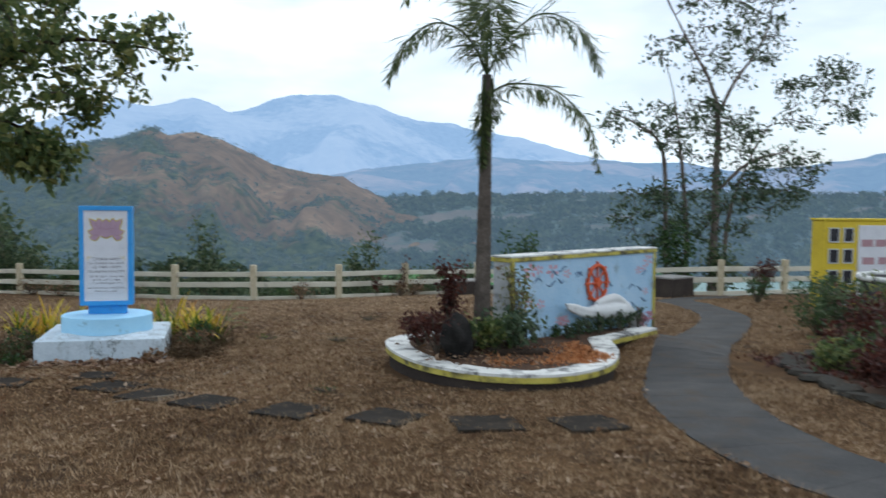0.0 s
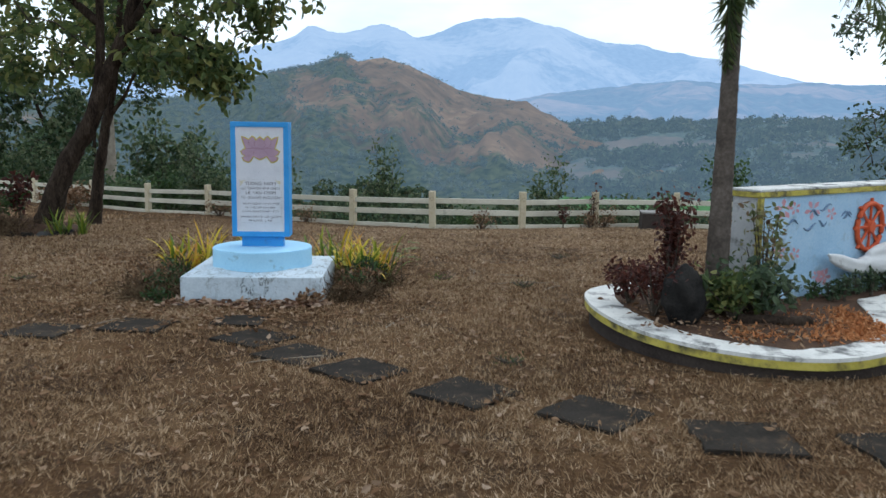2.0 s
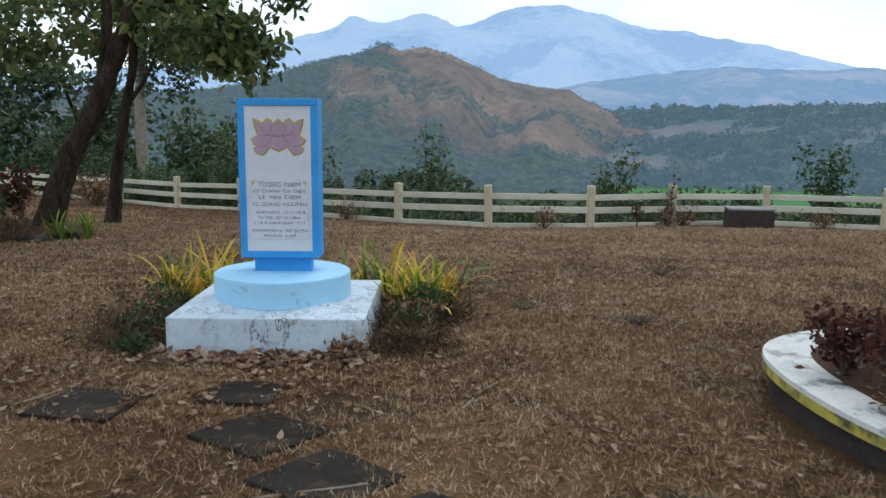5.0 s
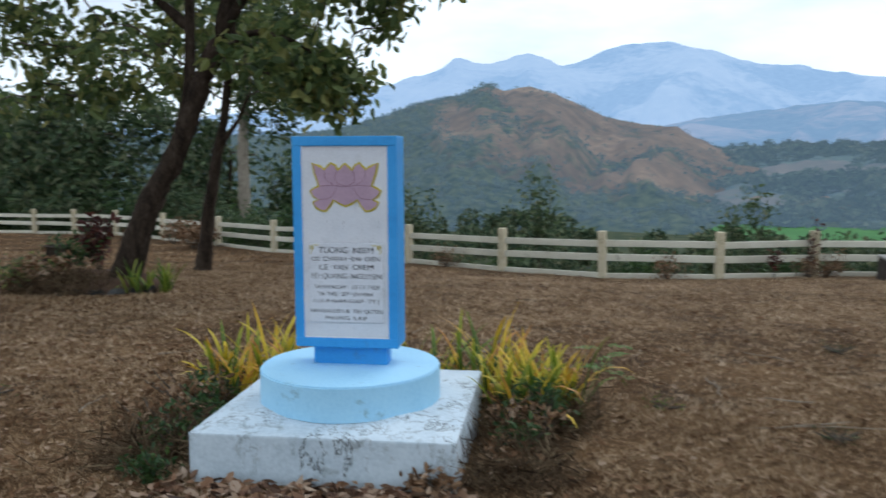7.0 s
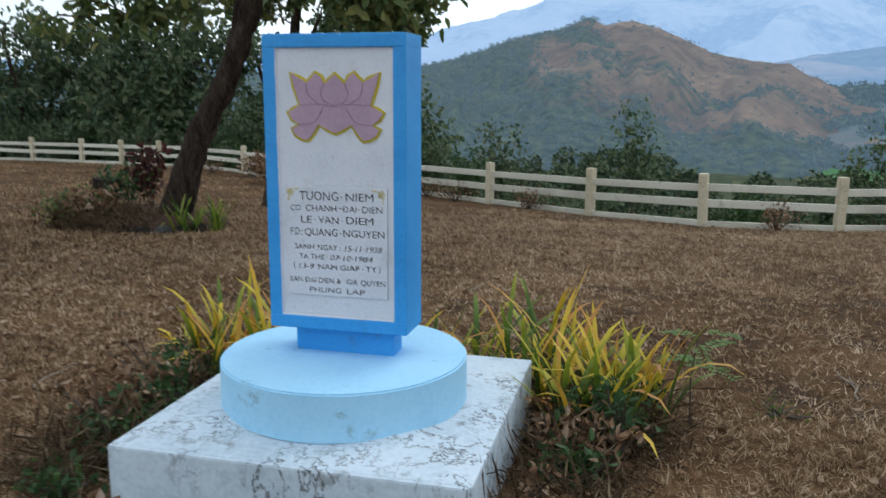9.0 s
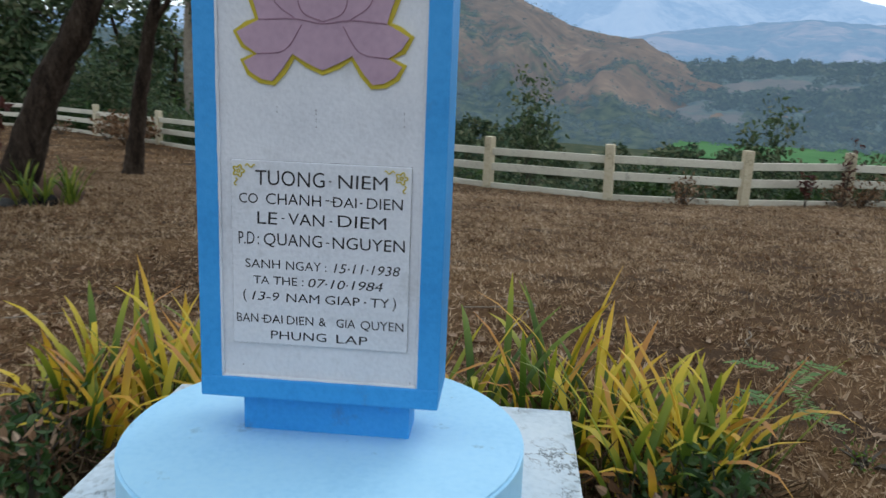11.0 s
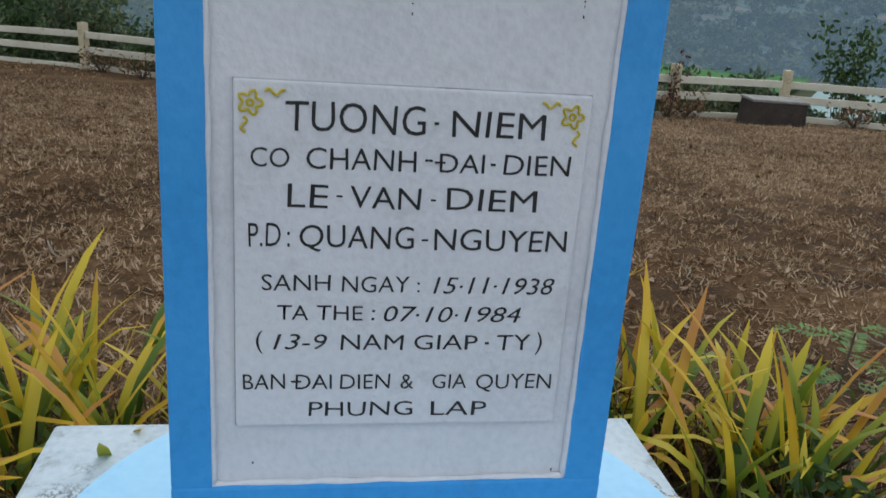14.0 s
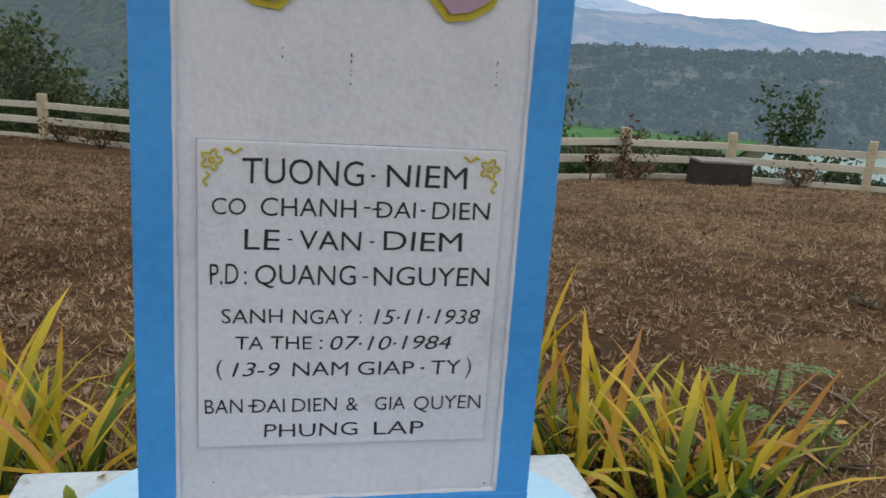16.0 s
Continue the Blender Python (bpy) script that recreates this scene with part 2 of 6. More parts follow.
def box(bm, lo, hi, bevel=0.0, m=None):
    r = bmesh.ops.create_cube(bm, size=1)["verts"]
    lo, hi = Vector(lo), Vector(hi)
    for v in r:
        v.co = Vector([lo[i] + (v.co[i] + 0.5) * (hi[i] - lo[i]) for i in range(3)])
    if bevel:
        es = list({e for v in r for e in v.link_edges})
        out = bmesh.ops.bevel(bm, geom=es, offset=bevel, segments=2, affect="EDGES", profile=0.6)
        r = list({v for f in out["faces"] for v in f.verts} | {v for v in r if v.is_valid})
    if m is not None:
        bmesh.ops.transform(bm, matrix=m, verts=[v for v in r if v.is_valid])
    return r


def prism(bm, outline, z0, z1):
    """An upright prism on a closed outline of (x, y)."""
    a = [bm.verts.new((x, y, z0)) for x, y in outline]
    b = [bm.verts.new((x, y, z1)) for x, y in outline]
    k = len(outline)
    bm.faces.new(list(reversed(a)))
    bm.faces.new(b)
    for i in range(k):
        bm.faces.new((a[i], a[(i + 1) % k], b[(i + 1) % k], b[i]))


def tube(bm, points, radii, sides=8):
    """A tapered tube along points."""
    rings = []
    up = Vector((0.31, 0.2, 0.93))
    for i, p in enumerate(points):
        p = Vector(p)
        d = Vector(points[min(i + 1, len(points) - 1)]) - Vector(points[max(i - 1, 0)])
        d.normalize()
        a = d.cross(up)
        if a.length < 0.05:
            a = d.cross(Vector((1, 0, 0)))
        a.normalize()
        b = d.cross(a)
        rings.append([bm.verts.new(p + (a * math.cos(2 * math.pi * k / sides) + b * math.sin(2 * math.pi * k / sides)) * radii[i]) for k in range(sides)])
    for r, s in zip(rings, rings[1:]):
        for k in range(sides):
            bm.faces.new((r[k], r[(k + 1) % sides], s[(k + 1) % sides], s[k]))
    bm.faces.new(rings[-1])
    bm.faces.new(list(reversed(rings[0])))


def smooth_line(points, n):
    """A Catmull-Rom line through points, n pieces a span."""
    pts = [Vector(p) for p in points]
    pts = [2 * pts[0] - pts[1]] + pts + [2 * pts[-1] - pts[-2]]
    out = []
    for i in range(1, len(pts) - 2):
        a, b, c, d = pts[i - 1:i + 3]
        for k in range(n):
            t = k / n
            out.append(0.5 * (2 * b + (c - a) * t + (2 * a - 5 * b + 4 * c - d) * t * t + (3 * b - a - 3 * c + d) * t ** 3))
    out.append(pts[-2])
    return out


GY = [-60, 0, 10, 17, 21, 25.5, 33, 45]
GZ = [2.0, 0, -0.43, -0.73, -1.04, -1.44, -1.85, -2.1]


def yard(y):
    return float(np.interp(y, GY, GZ))


# ---- ground: one sheet from the yard to the far valley ----
FENCE = [(-30.0, 40.2), (-27.2, 40.0), (-24.5, 39.8), (-22.3, 39.5), (-20.4, 39.4), (-18.3, 39.0), (-15.2, 36.9), (-12.1, 34.8), (-9.35, 32.8), (-6.8, 31.25), (-4.2, 29.0), (-1.5, 26.9),
         (0.84, 25.4), (3.37, 25.45), (5.75, 26.75), (8.22, 26.75), (10.76, 25.6), (12.4, 23.6), (14.1, 21.55), (16.6, 22.0), (19.4, 22.2), (22.2, 22.3)]


def edge_at(x):
    xs = [p[0] for p in FENCE]
    return float(np.interp(x, xs, [p[1] for p in FENCE]))


def height(x, y):
    out = max(0.0, y - edge_at(x) - 0.8, abs(x + 4) - 32)
    z = yard(min(y, edge_at(x) + 0.8))
    z -= 36 * (1 - math.exp(-out / 55))
    if out < 5:
        z += 0.24 * math.exp(-((x - 5.6) ** 2 + (y - 10.1) ** 2) / 0.8)
        z += 0.05 * noise.noise(Vector((x * 0.35, y * 0.35, 0))) * min(1, abs(y + 4) / 8)
    else:
        z += 2.5 * noise.noise(Vector((x * 0.02, y * 0.02, 3))) * min(1, out / 60)
    return z


CENTRE = (-0.5, 10.0)
radii = [0.0] + [0.35 * 1.075 ** i for i in range(0, 133)]
TURNS = 220
gv, gf = [(CENTRE[0], CENTRE[1], height(*CENTRE))], []
for i, r in enumerate(radii[1:]):
    for k in range(TURNS):
        a = 2 * math.pi * k / TURNS
        x, y = CENTRE[0] + r * math.cos(a), CENTRE[1] + r * math.sin(a)
        gv.append((x, y, height(x, y)))
for k in range(TURNS):
    gf.append((0, 1 + k, 1 + (k + 1) % TURNS))
for i in range(len(radii) - 2):
    for k in range(TURNS):
        a, b = 1 + i * TURNS + k, 1 + i * TURNS + (k + 1) % TURNS
        gf.append((a, a + TURNS, b + TURNS, b))
ground = from_arrays("ground", gv, gf, M_SOIL, True)
M_VALLEY = surface("valley_scrub", [(0.018, 0.030, 0.018), (0.035, 0.052, 0.026), (0.08, 0.085, 0.045), (0.17, 0.13, 0.08)], 0.012, 0.2, 0.95, 0)
ground.data.materials.append(M_VALLEY)
for p in ground.data.polygons:
    c = p.center
    if c.y > edge_at(c.x) + 2.5 or abs(c.x + 4) > 34:
        p.material_index = 1
tagged(ground, "dry brown lawn sloping down towards a valley", "ground", kind="structure")

# ---- the far hills ----
def slopes(name, grass, woods, haze_glow, share, grain):
    """A far slope: dry grass and woods by the mesh's own woods share, which also darkens gullies as shade; haze is
    mixed in as an even emission.
    """
    m = surface(name, grass, grain, grain * 9, 0.95, 0)
    n, l = m.node_tree.nodes, m.node_tree.links
    b = n["Principled BSDF"]
    tint = b.inputs["Base Color"].links[0].from_socket
    at = n.new("ShaderNodeAttribute")
    at.attribute_name = "woods"
    co = n.new("ShaderNodeTexCoord")
    nz = n.new("ShaderNodeTexNoise")
    nz.inputs["Scale"].default_value, nz.inputs["Detail"].default_value = grain * 7, 9
    nz.inputs["Roughness"].default_value = 0.65
    l.new(co.outputs["Object"], nz.inputs["Vector"])
    ad = n.new("ShaderNodeMath")
    ad.operation = "MULTIPLY_ADD"
    ad.inputs[1].default_value = 1.5
    l.new(nz.outputs["Fac"], ad.inputs[0])
    l.new(at.outputs["Fac"], ad.inputs[2])
    rg = n.new("ShaderNodeMapRange")
    rg.inputs["From Min"].default_value, rg.inputs["From Max"].default_value = 1.12, 1.42
    l.new(ad.outputs[0], rg.inputs["Value"])
    wr = n.new("ShaderNodeValToRGB")
    wr.color_ramp.elements[0].position, wr.color_ramp.elements[1].position = 0.36, 0.66
    wr.color_ramp.elements[0].color, wr.color_ramp.elements[1].color = (*woods[0], 1), (*woods[1], 1)
    fine = n.new("ShaderNodeTexNoise")
    fine.inputs["Scale"].default_value, fine.inputs["Detail"].default_value = grain * 16, 6
    l.new(co.outputs["Object"], fine.inputs["Vector"])
    l.new(fine.outputs["Fac"], wr.inputs[0])
    mw = n.new("ShaderNodeMix")
    mw.data_type = "RGBA"
    l.new(rg.outputs[0], mw.inputs["Factor"])
    l.new(tint, mw.inputs[6])
    l.new(wr.outputs[0], mw.inputs[7])
    l.new(mw.outputs[2], b.inputs["Base Color"])
    # haze: one even emission colour mixed over the whole slope
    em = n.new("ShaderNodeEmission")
    em.inputs["Color"].default_value = (*haze_glow, 1)
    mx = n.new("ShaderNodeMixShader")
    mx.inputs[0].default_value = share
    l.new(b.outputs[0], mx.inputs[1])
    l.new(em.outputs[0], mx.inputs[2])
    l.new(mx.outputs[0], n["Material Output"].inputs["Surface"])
    return m


# the last bluish triple and its share are painted haze, stronger farther off
M_HILL = slopes("haze_glow_hill", [(0.062, 0.048, 0.03), (0.125, 0.085, 0.052), (0.19, 0.125, 0.076), (0.30, 0.205, 0.125)], ((0.014, 0.032, 0.018), (0.085, 0.105, 0.05)), (0.31, 0.48, 0.70), 0.16, 0.011)
M_PLAIN = slopes("haze_glow_wooded_plain", [(0.06, 0.052, 0.032), (0.11, 0.082, 0.05), (0.19, 0.125, 0.078)], ((0.016, 0.036, 0.022), (0.08, 0.11, 0.055)), (0.33, 0.51, 0.72), 0.29, 0.012)
M_RIDGE = slopes("haze_glow_ridges", [(0.12, 0.10, 0.08), (0.28, 0.20, 0.15), (0.50, 0.34, 0.25)], ((0.01, 0.03, 0.03), (0.08, 0.12, 0.10)), (0.35, 0.57, 0.88), 0.64, 0.0042)
M_MOUNT = slopes("haze_glow_mountains", [(0.24, 0.24, 0.24), (0.42, 0.40, 0.36), (0.6, 0.54, 0.46)], ((0.0, 0.03, 0.05), (0.12, 0.17, 0.19)), (0.46, 0.71, 1.06), 0.74, 0.0028)
WOODS = {}


def hills(name, crest, near, far, at, az0, az1, base, spur, grain, mat, label, wooded, nr=120):
    """A crest of (azimuth, elevation) in degrees at one distance, with spurs and gullies running down to the base on both sides."""
    na = 560
    ca, ce = [c[0] for c in crest], [c[1] for c in crest]
    vs, fs, ws = [], [], []
    for i in range(nr):
        r = near + (far - near) * i / (nr - 1)
        for k in range(na):
            az = az0 + (az1 - az0) * k / (na - 1)
            x, y = r * math.sin(radians(az)), r * math.cos(radians(az))
            p = Vector((x, y, 4.0))
            s = (r - near) / (at - near) if r < at else (far - r) / (far - at)
            bend = 2.2 * noise.noise(p * grain * 0.7) * (1 - s)
            top = math.tan(radians(float(np.interp(az + bend * (1 - s), ca, ce)))) * at + 1.2
            rise = (0.55 * s + 0.45 * s * s * (3 - 2 * s))
            u = az * at * 0.01745
            rib = 0.0
            for octave, (f, g) in enumerate(((1.0, 0.6), (2.3, 0.3), (5.1, 0.16))):
                rib += g * (1 - 2.2 * abs(noise.noise(Vector((u * grain * f + bend * 0.9, r * grain * 0.22 * f, 7.0 + octave)))))
            body = max(0.0, top - base)
            z = base + body * rise + spur * rib * min(1.0, body / (2.5 * spur)) * min(1.0, 4 * s) * (1 - s) ** 0.6
            z += spur * 0.10 * noise.fractal(p * grain * 6, 0.9, 2.1, 4) * min(1.0, body / (2.5 * spur))
            vs.append((x, y, z))
            ws.append(min(1.0, max(0.0, wooded(az, s, rib, p, z))))
    for i in range(nr - 1):
        for k in range(na - 1):
            a = i * na + k
            fs.append((a, a + 1, a + na + 1, a + na))
    ob = from_arrays(name, vs, fs, mat, True)
    layer = ob.data.attributes.new("woods", "FLOAT", "POINT")
    layer.data.foreach_set("value", ws)
    WOODS[name] = np.array(ws)
    return tagged(ob, label, "hills", kind="structure")


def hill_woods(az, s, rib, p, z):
    """Woods at the foot and in the gullies, a wooded knob on the crest and its shaded shoulder, their dark colour also
    painting in relief shade; bare dry grass above.
    """
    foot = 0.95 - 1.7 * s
    # woods in the creases, doubling as the relief shade the soft sun lacks
    gully_woods_shade = 0.42 - 0.9 * rib
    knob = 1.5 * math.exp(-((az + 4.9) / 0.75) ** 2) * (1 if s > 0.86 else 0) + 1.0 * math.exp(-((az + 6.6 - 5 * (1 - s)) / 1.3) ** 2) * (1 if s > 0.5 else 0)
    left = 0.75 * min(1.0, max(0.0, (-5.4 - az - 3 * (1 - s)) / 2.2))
    return max(foot, gully_woods_shade * (0.8 if s < 0.8 else 0.4), knob) + left + 0.55 * noise.noise(p * 0.012)


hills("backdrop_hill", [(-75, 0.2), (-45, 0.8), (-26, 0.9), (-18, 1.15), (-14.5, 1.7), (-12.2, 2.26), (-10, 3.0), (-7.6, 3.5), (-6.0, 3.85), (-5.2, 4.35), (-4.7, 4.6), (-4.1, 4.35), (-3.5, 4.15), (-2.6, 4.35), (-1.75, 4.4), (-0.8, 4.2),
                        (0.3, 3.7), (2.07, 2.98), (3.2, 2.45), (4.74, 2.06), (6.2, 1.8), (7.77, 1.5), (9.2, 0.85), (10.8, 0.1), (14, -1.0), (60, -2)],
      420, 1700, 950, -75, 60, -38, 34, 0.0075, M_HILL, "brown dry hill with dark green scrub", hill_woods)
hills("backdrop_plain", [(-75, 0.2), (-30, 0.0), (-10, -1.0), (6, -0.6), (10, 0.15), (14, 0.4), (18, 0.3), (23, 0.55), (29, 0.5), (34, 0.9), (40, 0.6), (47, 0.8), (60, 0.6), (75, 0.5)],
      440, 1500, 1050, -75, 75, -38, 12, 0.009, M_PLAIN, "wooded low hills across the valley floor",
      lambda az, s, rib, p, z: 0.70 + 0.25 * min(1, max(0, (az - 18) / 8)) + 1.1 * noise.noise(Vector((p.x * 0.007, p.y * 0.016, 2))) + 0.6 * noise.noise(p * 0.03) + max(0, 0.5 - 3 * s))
# low ribs get more dark woods colour, which paints shade into the creases
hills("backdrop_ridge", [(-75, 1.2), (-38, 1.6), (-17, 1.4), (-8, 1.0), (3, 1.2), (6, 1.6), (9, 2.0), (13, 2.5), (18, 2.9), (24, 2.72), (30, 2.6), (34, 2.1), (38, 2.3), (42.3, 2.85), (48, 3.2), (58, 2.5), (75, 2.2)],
      1100, 3000, 2300, -75, 75, -38, 75, 0.0026, M_RIDGE, "wooded ridge across the valley, blue haze painted into its colour",
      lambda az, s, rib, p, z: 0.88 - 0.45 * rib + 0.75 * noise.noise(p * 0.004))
# ravine shade is put into the colour here through the rib term
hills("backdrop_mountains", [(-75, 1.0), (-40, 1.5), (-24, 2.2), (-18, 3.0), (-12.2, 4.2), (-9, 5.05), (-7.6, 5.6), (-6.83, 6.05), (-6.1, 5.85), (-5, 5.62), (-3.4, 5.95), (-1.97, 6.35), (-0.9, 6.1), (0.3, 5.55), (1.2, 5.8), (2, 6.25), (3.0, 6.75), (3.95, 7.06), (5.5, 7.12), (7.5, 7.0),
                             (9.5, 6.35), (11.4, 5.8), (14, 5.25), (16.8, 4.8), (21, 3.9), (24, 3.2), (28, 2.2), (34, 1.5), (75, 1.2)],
      2400, 4600, 3900, -75, 75, -38, 150, 0.0014, M_MOUNT, "mountain range with pale blue haze painted into its colour",
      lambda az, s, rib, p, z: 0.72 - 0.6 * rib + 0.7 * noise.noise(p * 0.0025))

# ---- monument ----
monument = thing("memorial_monument", (-1.48, 11.6, -0.5), "blue and white painted memorial stele on a stepped base", "monument")
bm = bmesh.new()
box(bm, (-2.23, 10.83, -0.60), (-0.735, 12.35, -0.178), 0.012)
outer = [bm.verts.new((x, y, -0.177)) for x, y in ((-2.21, 10.85), (-0.755, 10.85), (-0.755, 12.33), (-2.21, 12.33))]
inner = [bm.verts.new((x, y, -0.135)) for x, y in ((-1.9, 11.13), (-1.06, 11.13), (-1.06, 11.97), (-1.9, 11.97))]
bm.faces.new(inner)
for k in range(4):
    bm.faces.new((outer[k], outer[(k + 1) % 4], inner[(k + 1) % 4], inner[k]))
part("square_base", bm, M_BLOCK, monument, "whitewashed square plinth streaked with black mould")
bm = bmesh.new()
bmesh.ops.create_cone(bm, cap_ends=True, segments=128, radius1=0.555, radius2=0.553, depth=0.21)
bmesh.ops.bevel(bm, geom=[e for e in bm.edges if e.calc_face_angle(0) > 1], offset=0.008, segments=2, affect="EDGES")
bmesh.ops.transform(bm, matrix=pose(-1.48, 11.545, -0.05), verts=bm.verts)
disc = part("round_base", bm, M_PALEBLUE, monument, "pale blue round plinth")
bm = bmesh.new()
box(bm, (-1.71, 11.53, 0.05), (-1.245, 11.66, 0.18), 0.006)
part("neck", bm, M_BLUE, monument, "blue neck block under the stele")
bm = bmesh.new()
X0, X1, Z0, Z1, YF, YB, BW = -1.804, -1.163, 0.174, 1.456, 11.462, 11.70, 0.058
box(bm, (X0, YF, Z1 - BW), (X1, YB, Z1), 0.005)
box(bm, (X0, YF, Z0), (X1, YB, Z0 + BW), 0.005)
box(bm, (X0, YF + 0.002, Z0 + BW - 0.004), (X0 + BW, YB - 0.002, Z1 - BW + 0.004), 0.005)
box(bm, (X1 - BW, YF + 0.002, Z0 + BW - 0.004), (X1, YB - 0.002, Z1 - BW + 0.004), 0.005)
part("stele_frame", bm, M_BLUE, monument, "bright blue raised border")
bm = bmesh.new()
box(bm, (X0 + 0.05, 11.475, Z0 + 0.05), (X1 - 0.05, YB - 0.03, Z1 - 0.05))
panel = part("stele_panel", bm, M_WHITE, monument, "white painted panel")
for ends in (((X0 + BW, Z0 + BW), (X0 + BW, Z1 - BW)), ((X1 - BW, Z0 + BW), (X1 - BW, Z1 - BW)), ((X0 + BW, Z0 + BW), (X1 - BW, Z0 + BW))):
    bm = bmesh.new()
    line = [Vector((ends[0][0] + (ends[1][0] - ends[0][0]) * i / 60, 11.4715, ends[0][1] + (ends[1][1] - ends[0][1]) * i / 60)) for i in range(61)]
    line = [p + Vector((0.0022 * noise.noise(p * 19), 0, 0.0022 * noise.noise(p * 23))) for p in line]
    tube(bm, line, [0.0055 + 0.0022 * noise.noise(p * 31) for p in line], 8)
    part("paint_bead", bm, M_WHITE, panel, "uneven white bead along the blue border", True)
bm = bmesh.new()
box(bm, (-1.7141, 11.4722, 0.3277), (-1.2492, 11.486, 0.8163))
part("plaque_joint", bm, M_GRIME, panel, "dark grimy joint round the plaque")
bm = bmesh.new()
box(bm, (-1.713, 11.467, 0.329), (-1.250, 11.488, 0.815), 0.003)
plaque = part("plaque", bm, M_WHITE, monument, "white inscribed plaque")

# ---- fence ----
fence = thing("fence", (0, 26, -1.5), "cream painted low concrete post and rail fence", "fence")
pbm = bmesh.new()
box(pbm, (-0.085, -0.085, -0.35), (0.085, 0.085, 1.06), 0.012)
pme = bpy.data.meshes.new("post")
pbm.to_mesh(pme)
pbm.free()
pme.materials.append(M_POST)
rnd = random.Random(4)
for i, (x, y) in enumerate(FENCE):
    o = new("post", pme)
    a = math.atan2(FENCE[min(i + 1, len(FENCE) - 1)][1] - FENCE[max(i - 1, 0)][1], FENCE[min(i + 1, len(FENCE) - 1)][0] - FENCE[max(i - 1, 0)][0])
    o.matrix_basis = pose(x, y, yard(y), rnd.uniform(-1.2, 1.2), rnd.uniform(-1.2, 1.2), math.degrees(a))
    adopt(o, fence)
for (xa, ya), (xb, yb) in zip(FENCE, FENCE[1:]):
    for zc, w in ((0.775, 0.145), (0.45, 0.155), (0.06, 0.12)):
        bm = bmesh.new()
        a, b = Vector((xa, ya, yard(ya) + zc + rnd.uniform(-0.02, 0.02))), Vector((xb, yb, yard(yb) + zc + rnd.uniform(-0.02, 0.02)))
        if abs(xa - 3.37) < 0.1 and zc < 0.7:
            b.z -= 0.04
        d = b - a
        m = Matrix.Translation((a + b) / 2) @ d.to_track_quat("X", "Z").to_matrix().to_4x4()
        box(bm, (-d.length / 2 + 0.05, -0.032, -w / 2), (d.length / 2 - 0.05, 0.032, w / 2), 0.008, m)
        part("rail", bm, M_FENCE, fence)

# ---- mural wall ----
WA, WB = Vector((3.25, 9.25, 0)), Vector((6.15, 11.12, 0))
wdir = (WB - WA).normalized()
wall_m = Matrix.Translation(WA) @ pose(0, 0, 0, 0, 0, math.degrees(math.atan2(wdir.y, wdir.x)))
WL = (WB - WA).length
mural = thing("mural_wall", (4.7, 10.2, -0.4), "low wall with a pale blue painted mural and yellow border", "wall")
bm = bmesh.new()
box(bm, (0, 0.0, -0.6), (WL, 0.26, 0.90), 0.01, wall_m)
part("wall_body", bm, M_PLASTER, mural, "grey weathered plaster wall")
bm = bmesh.new()
box(bm, (0.05, -0.012, -0.5), (WL - 0.05, 0.004, 0.86), 0, wall_m)
part("mural_panel", bm, M_PANEL, mural, "pale blue painted mural field")
bm = bmesh.new()
box(bm, (-0.02, -0.035, 0.855), (WL + 0.03, 0.29, 0.905), 0.008, wall_m)
part("coping", bm, M_YELLOW, mural, "yellow painted coping edge")
bm = bmesh.new()
box(bm, (-0.02, -0.033, 0.906), (WL + 0.03, 0.288, 0.93), 0.008, wall_m)
part("coping_top", bm, M_KERB, mural, "white weathered coping top")
for xa in (0.0, WL - 0.05):
    bm = bmesh.new()
    box(bm, (xa, -0.03, -0.5), (xa + 0.055, 0.006, 0.853), 0.006, wall_m)
    part("border", bm, M_YELLOW, mural, "yellow painted border")

# ---- planter ring ----
ring_line = [(2.9, 10.55), (2.36, 10.3), (2.08, 10.0), (2.0, 9.55), (2.04, 9.0), (2.18, 8.52), (2.44, 8.12), (2.77, 7.88), (3.15, 7.80), (3.5, 7.9), (3.85, 8.15), (4.12, 8.5), (4.3, 8.85), (4.43, 9.2), (4.58, 9.62), (4.85, 9.87), (5.25, 10.12), (5.7, 10.45)]
RING = smooth_line([(x, y, 0) for x, y in ring_line], 5)


def ribbon(bm, line, left, right, z0, z1):
    """A band of even height along a line, reaching left and right of it."""
    rows = []
    for i, p in enumerate(line):
        d = (line[min(i + 1, len(line) - 1)] - line[max(i - 1, 0)]).normalized()
        n = Vector((-d.y, d.x, 0))
        rows.append([bm.verts.new((p + n * o).to_tuple()[:2] + (z,)) for o, z in ((left, z0), (left, z1), (-right, z1), (-right, z0))])
    for r, s in zip(rows, rows[1:]):
        for k in range(4):
            bm.faces.new((r[k], r[(k + 1) % 4], s[(k + 1) % 4], s[k]))
    bm.faces.new(rows[0])
    bm.faces.new(list(reversed(rows[-1])))
    bmesh.ops.recalc_face_normals(bm, faces=bm.faces)


planter = thing("planter", (3.0, 9.2, -0.4), "curved garden planter with a white kerb edged in yellow", "planter")
bm = bmesh.new()
ribbon(bm, RING, 0.135, 0.15, -0.175, -0.145)
part("kerb_top", bm, M_KERB, planter, "white painted kerb with black mould")
bm = bmesh.new()
ribbon(bm, RING, 0.148, 0.148, -0.235, -0.176)
part("kerb_edge", bm, M_YELLOW, planter, "yellow painted kerb edge")
# near-black foot: shade under the kerb overhang painted as colour
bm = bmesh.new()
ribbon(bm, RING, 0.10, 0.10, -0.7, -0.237)
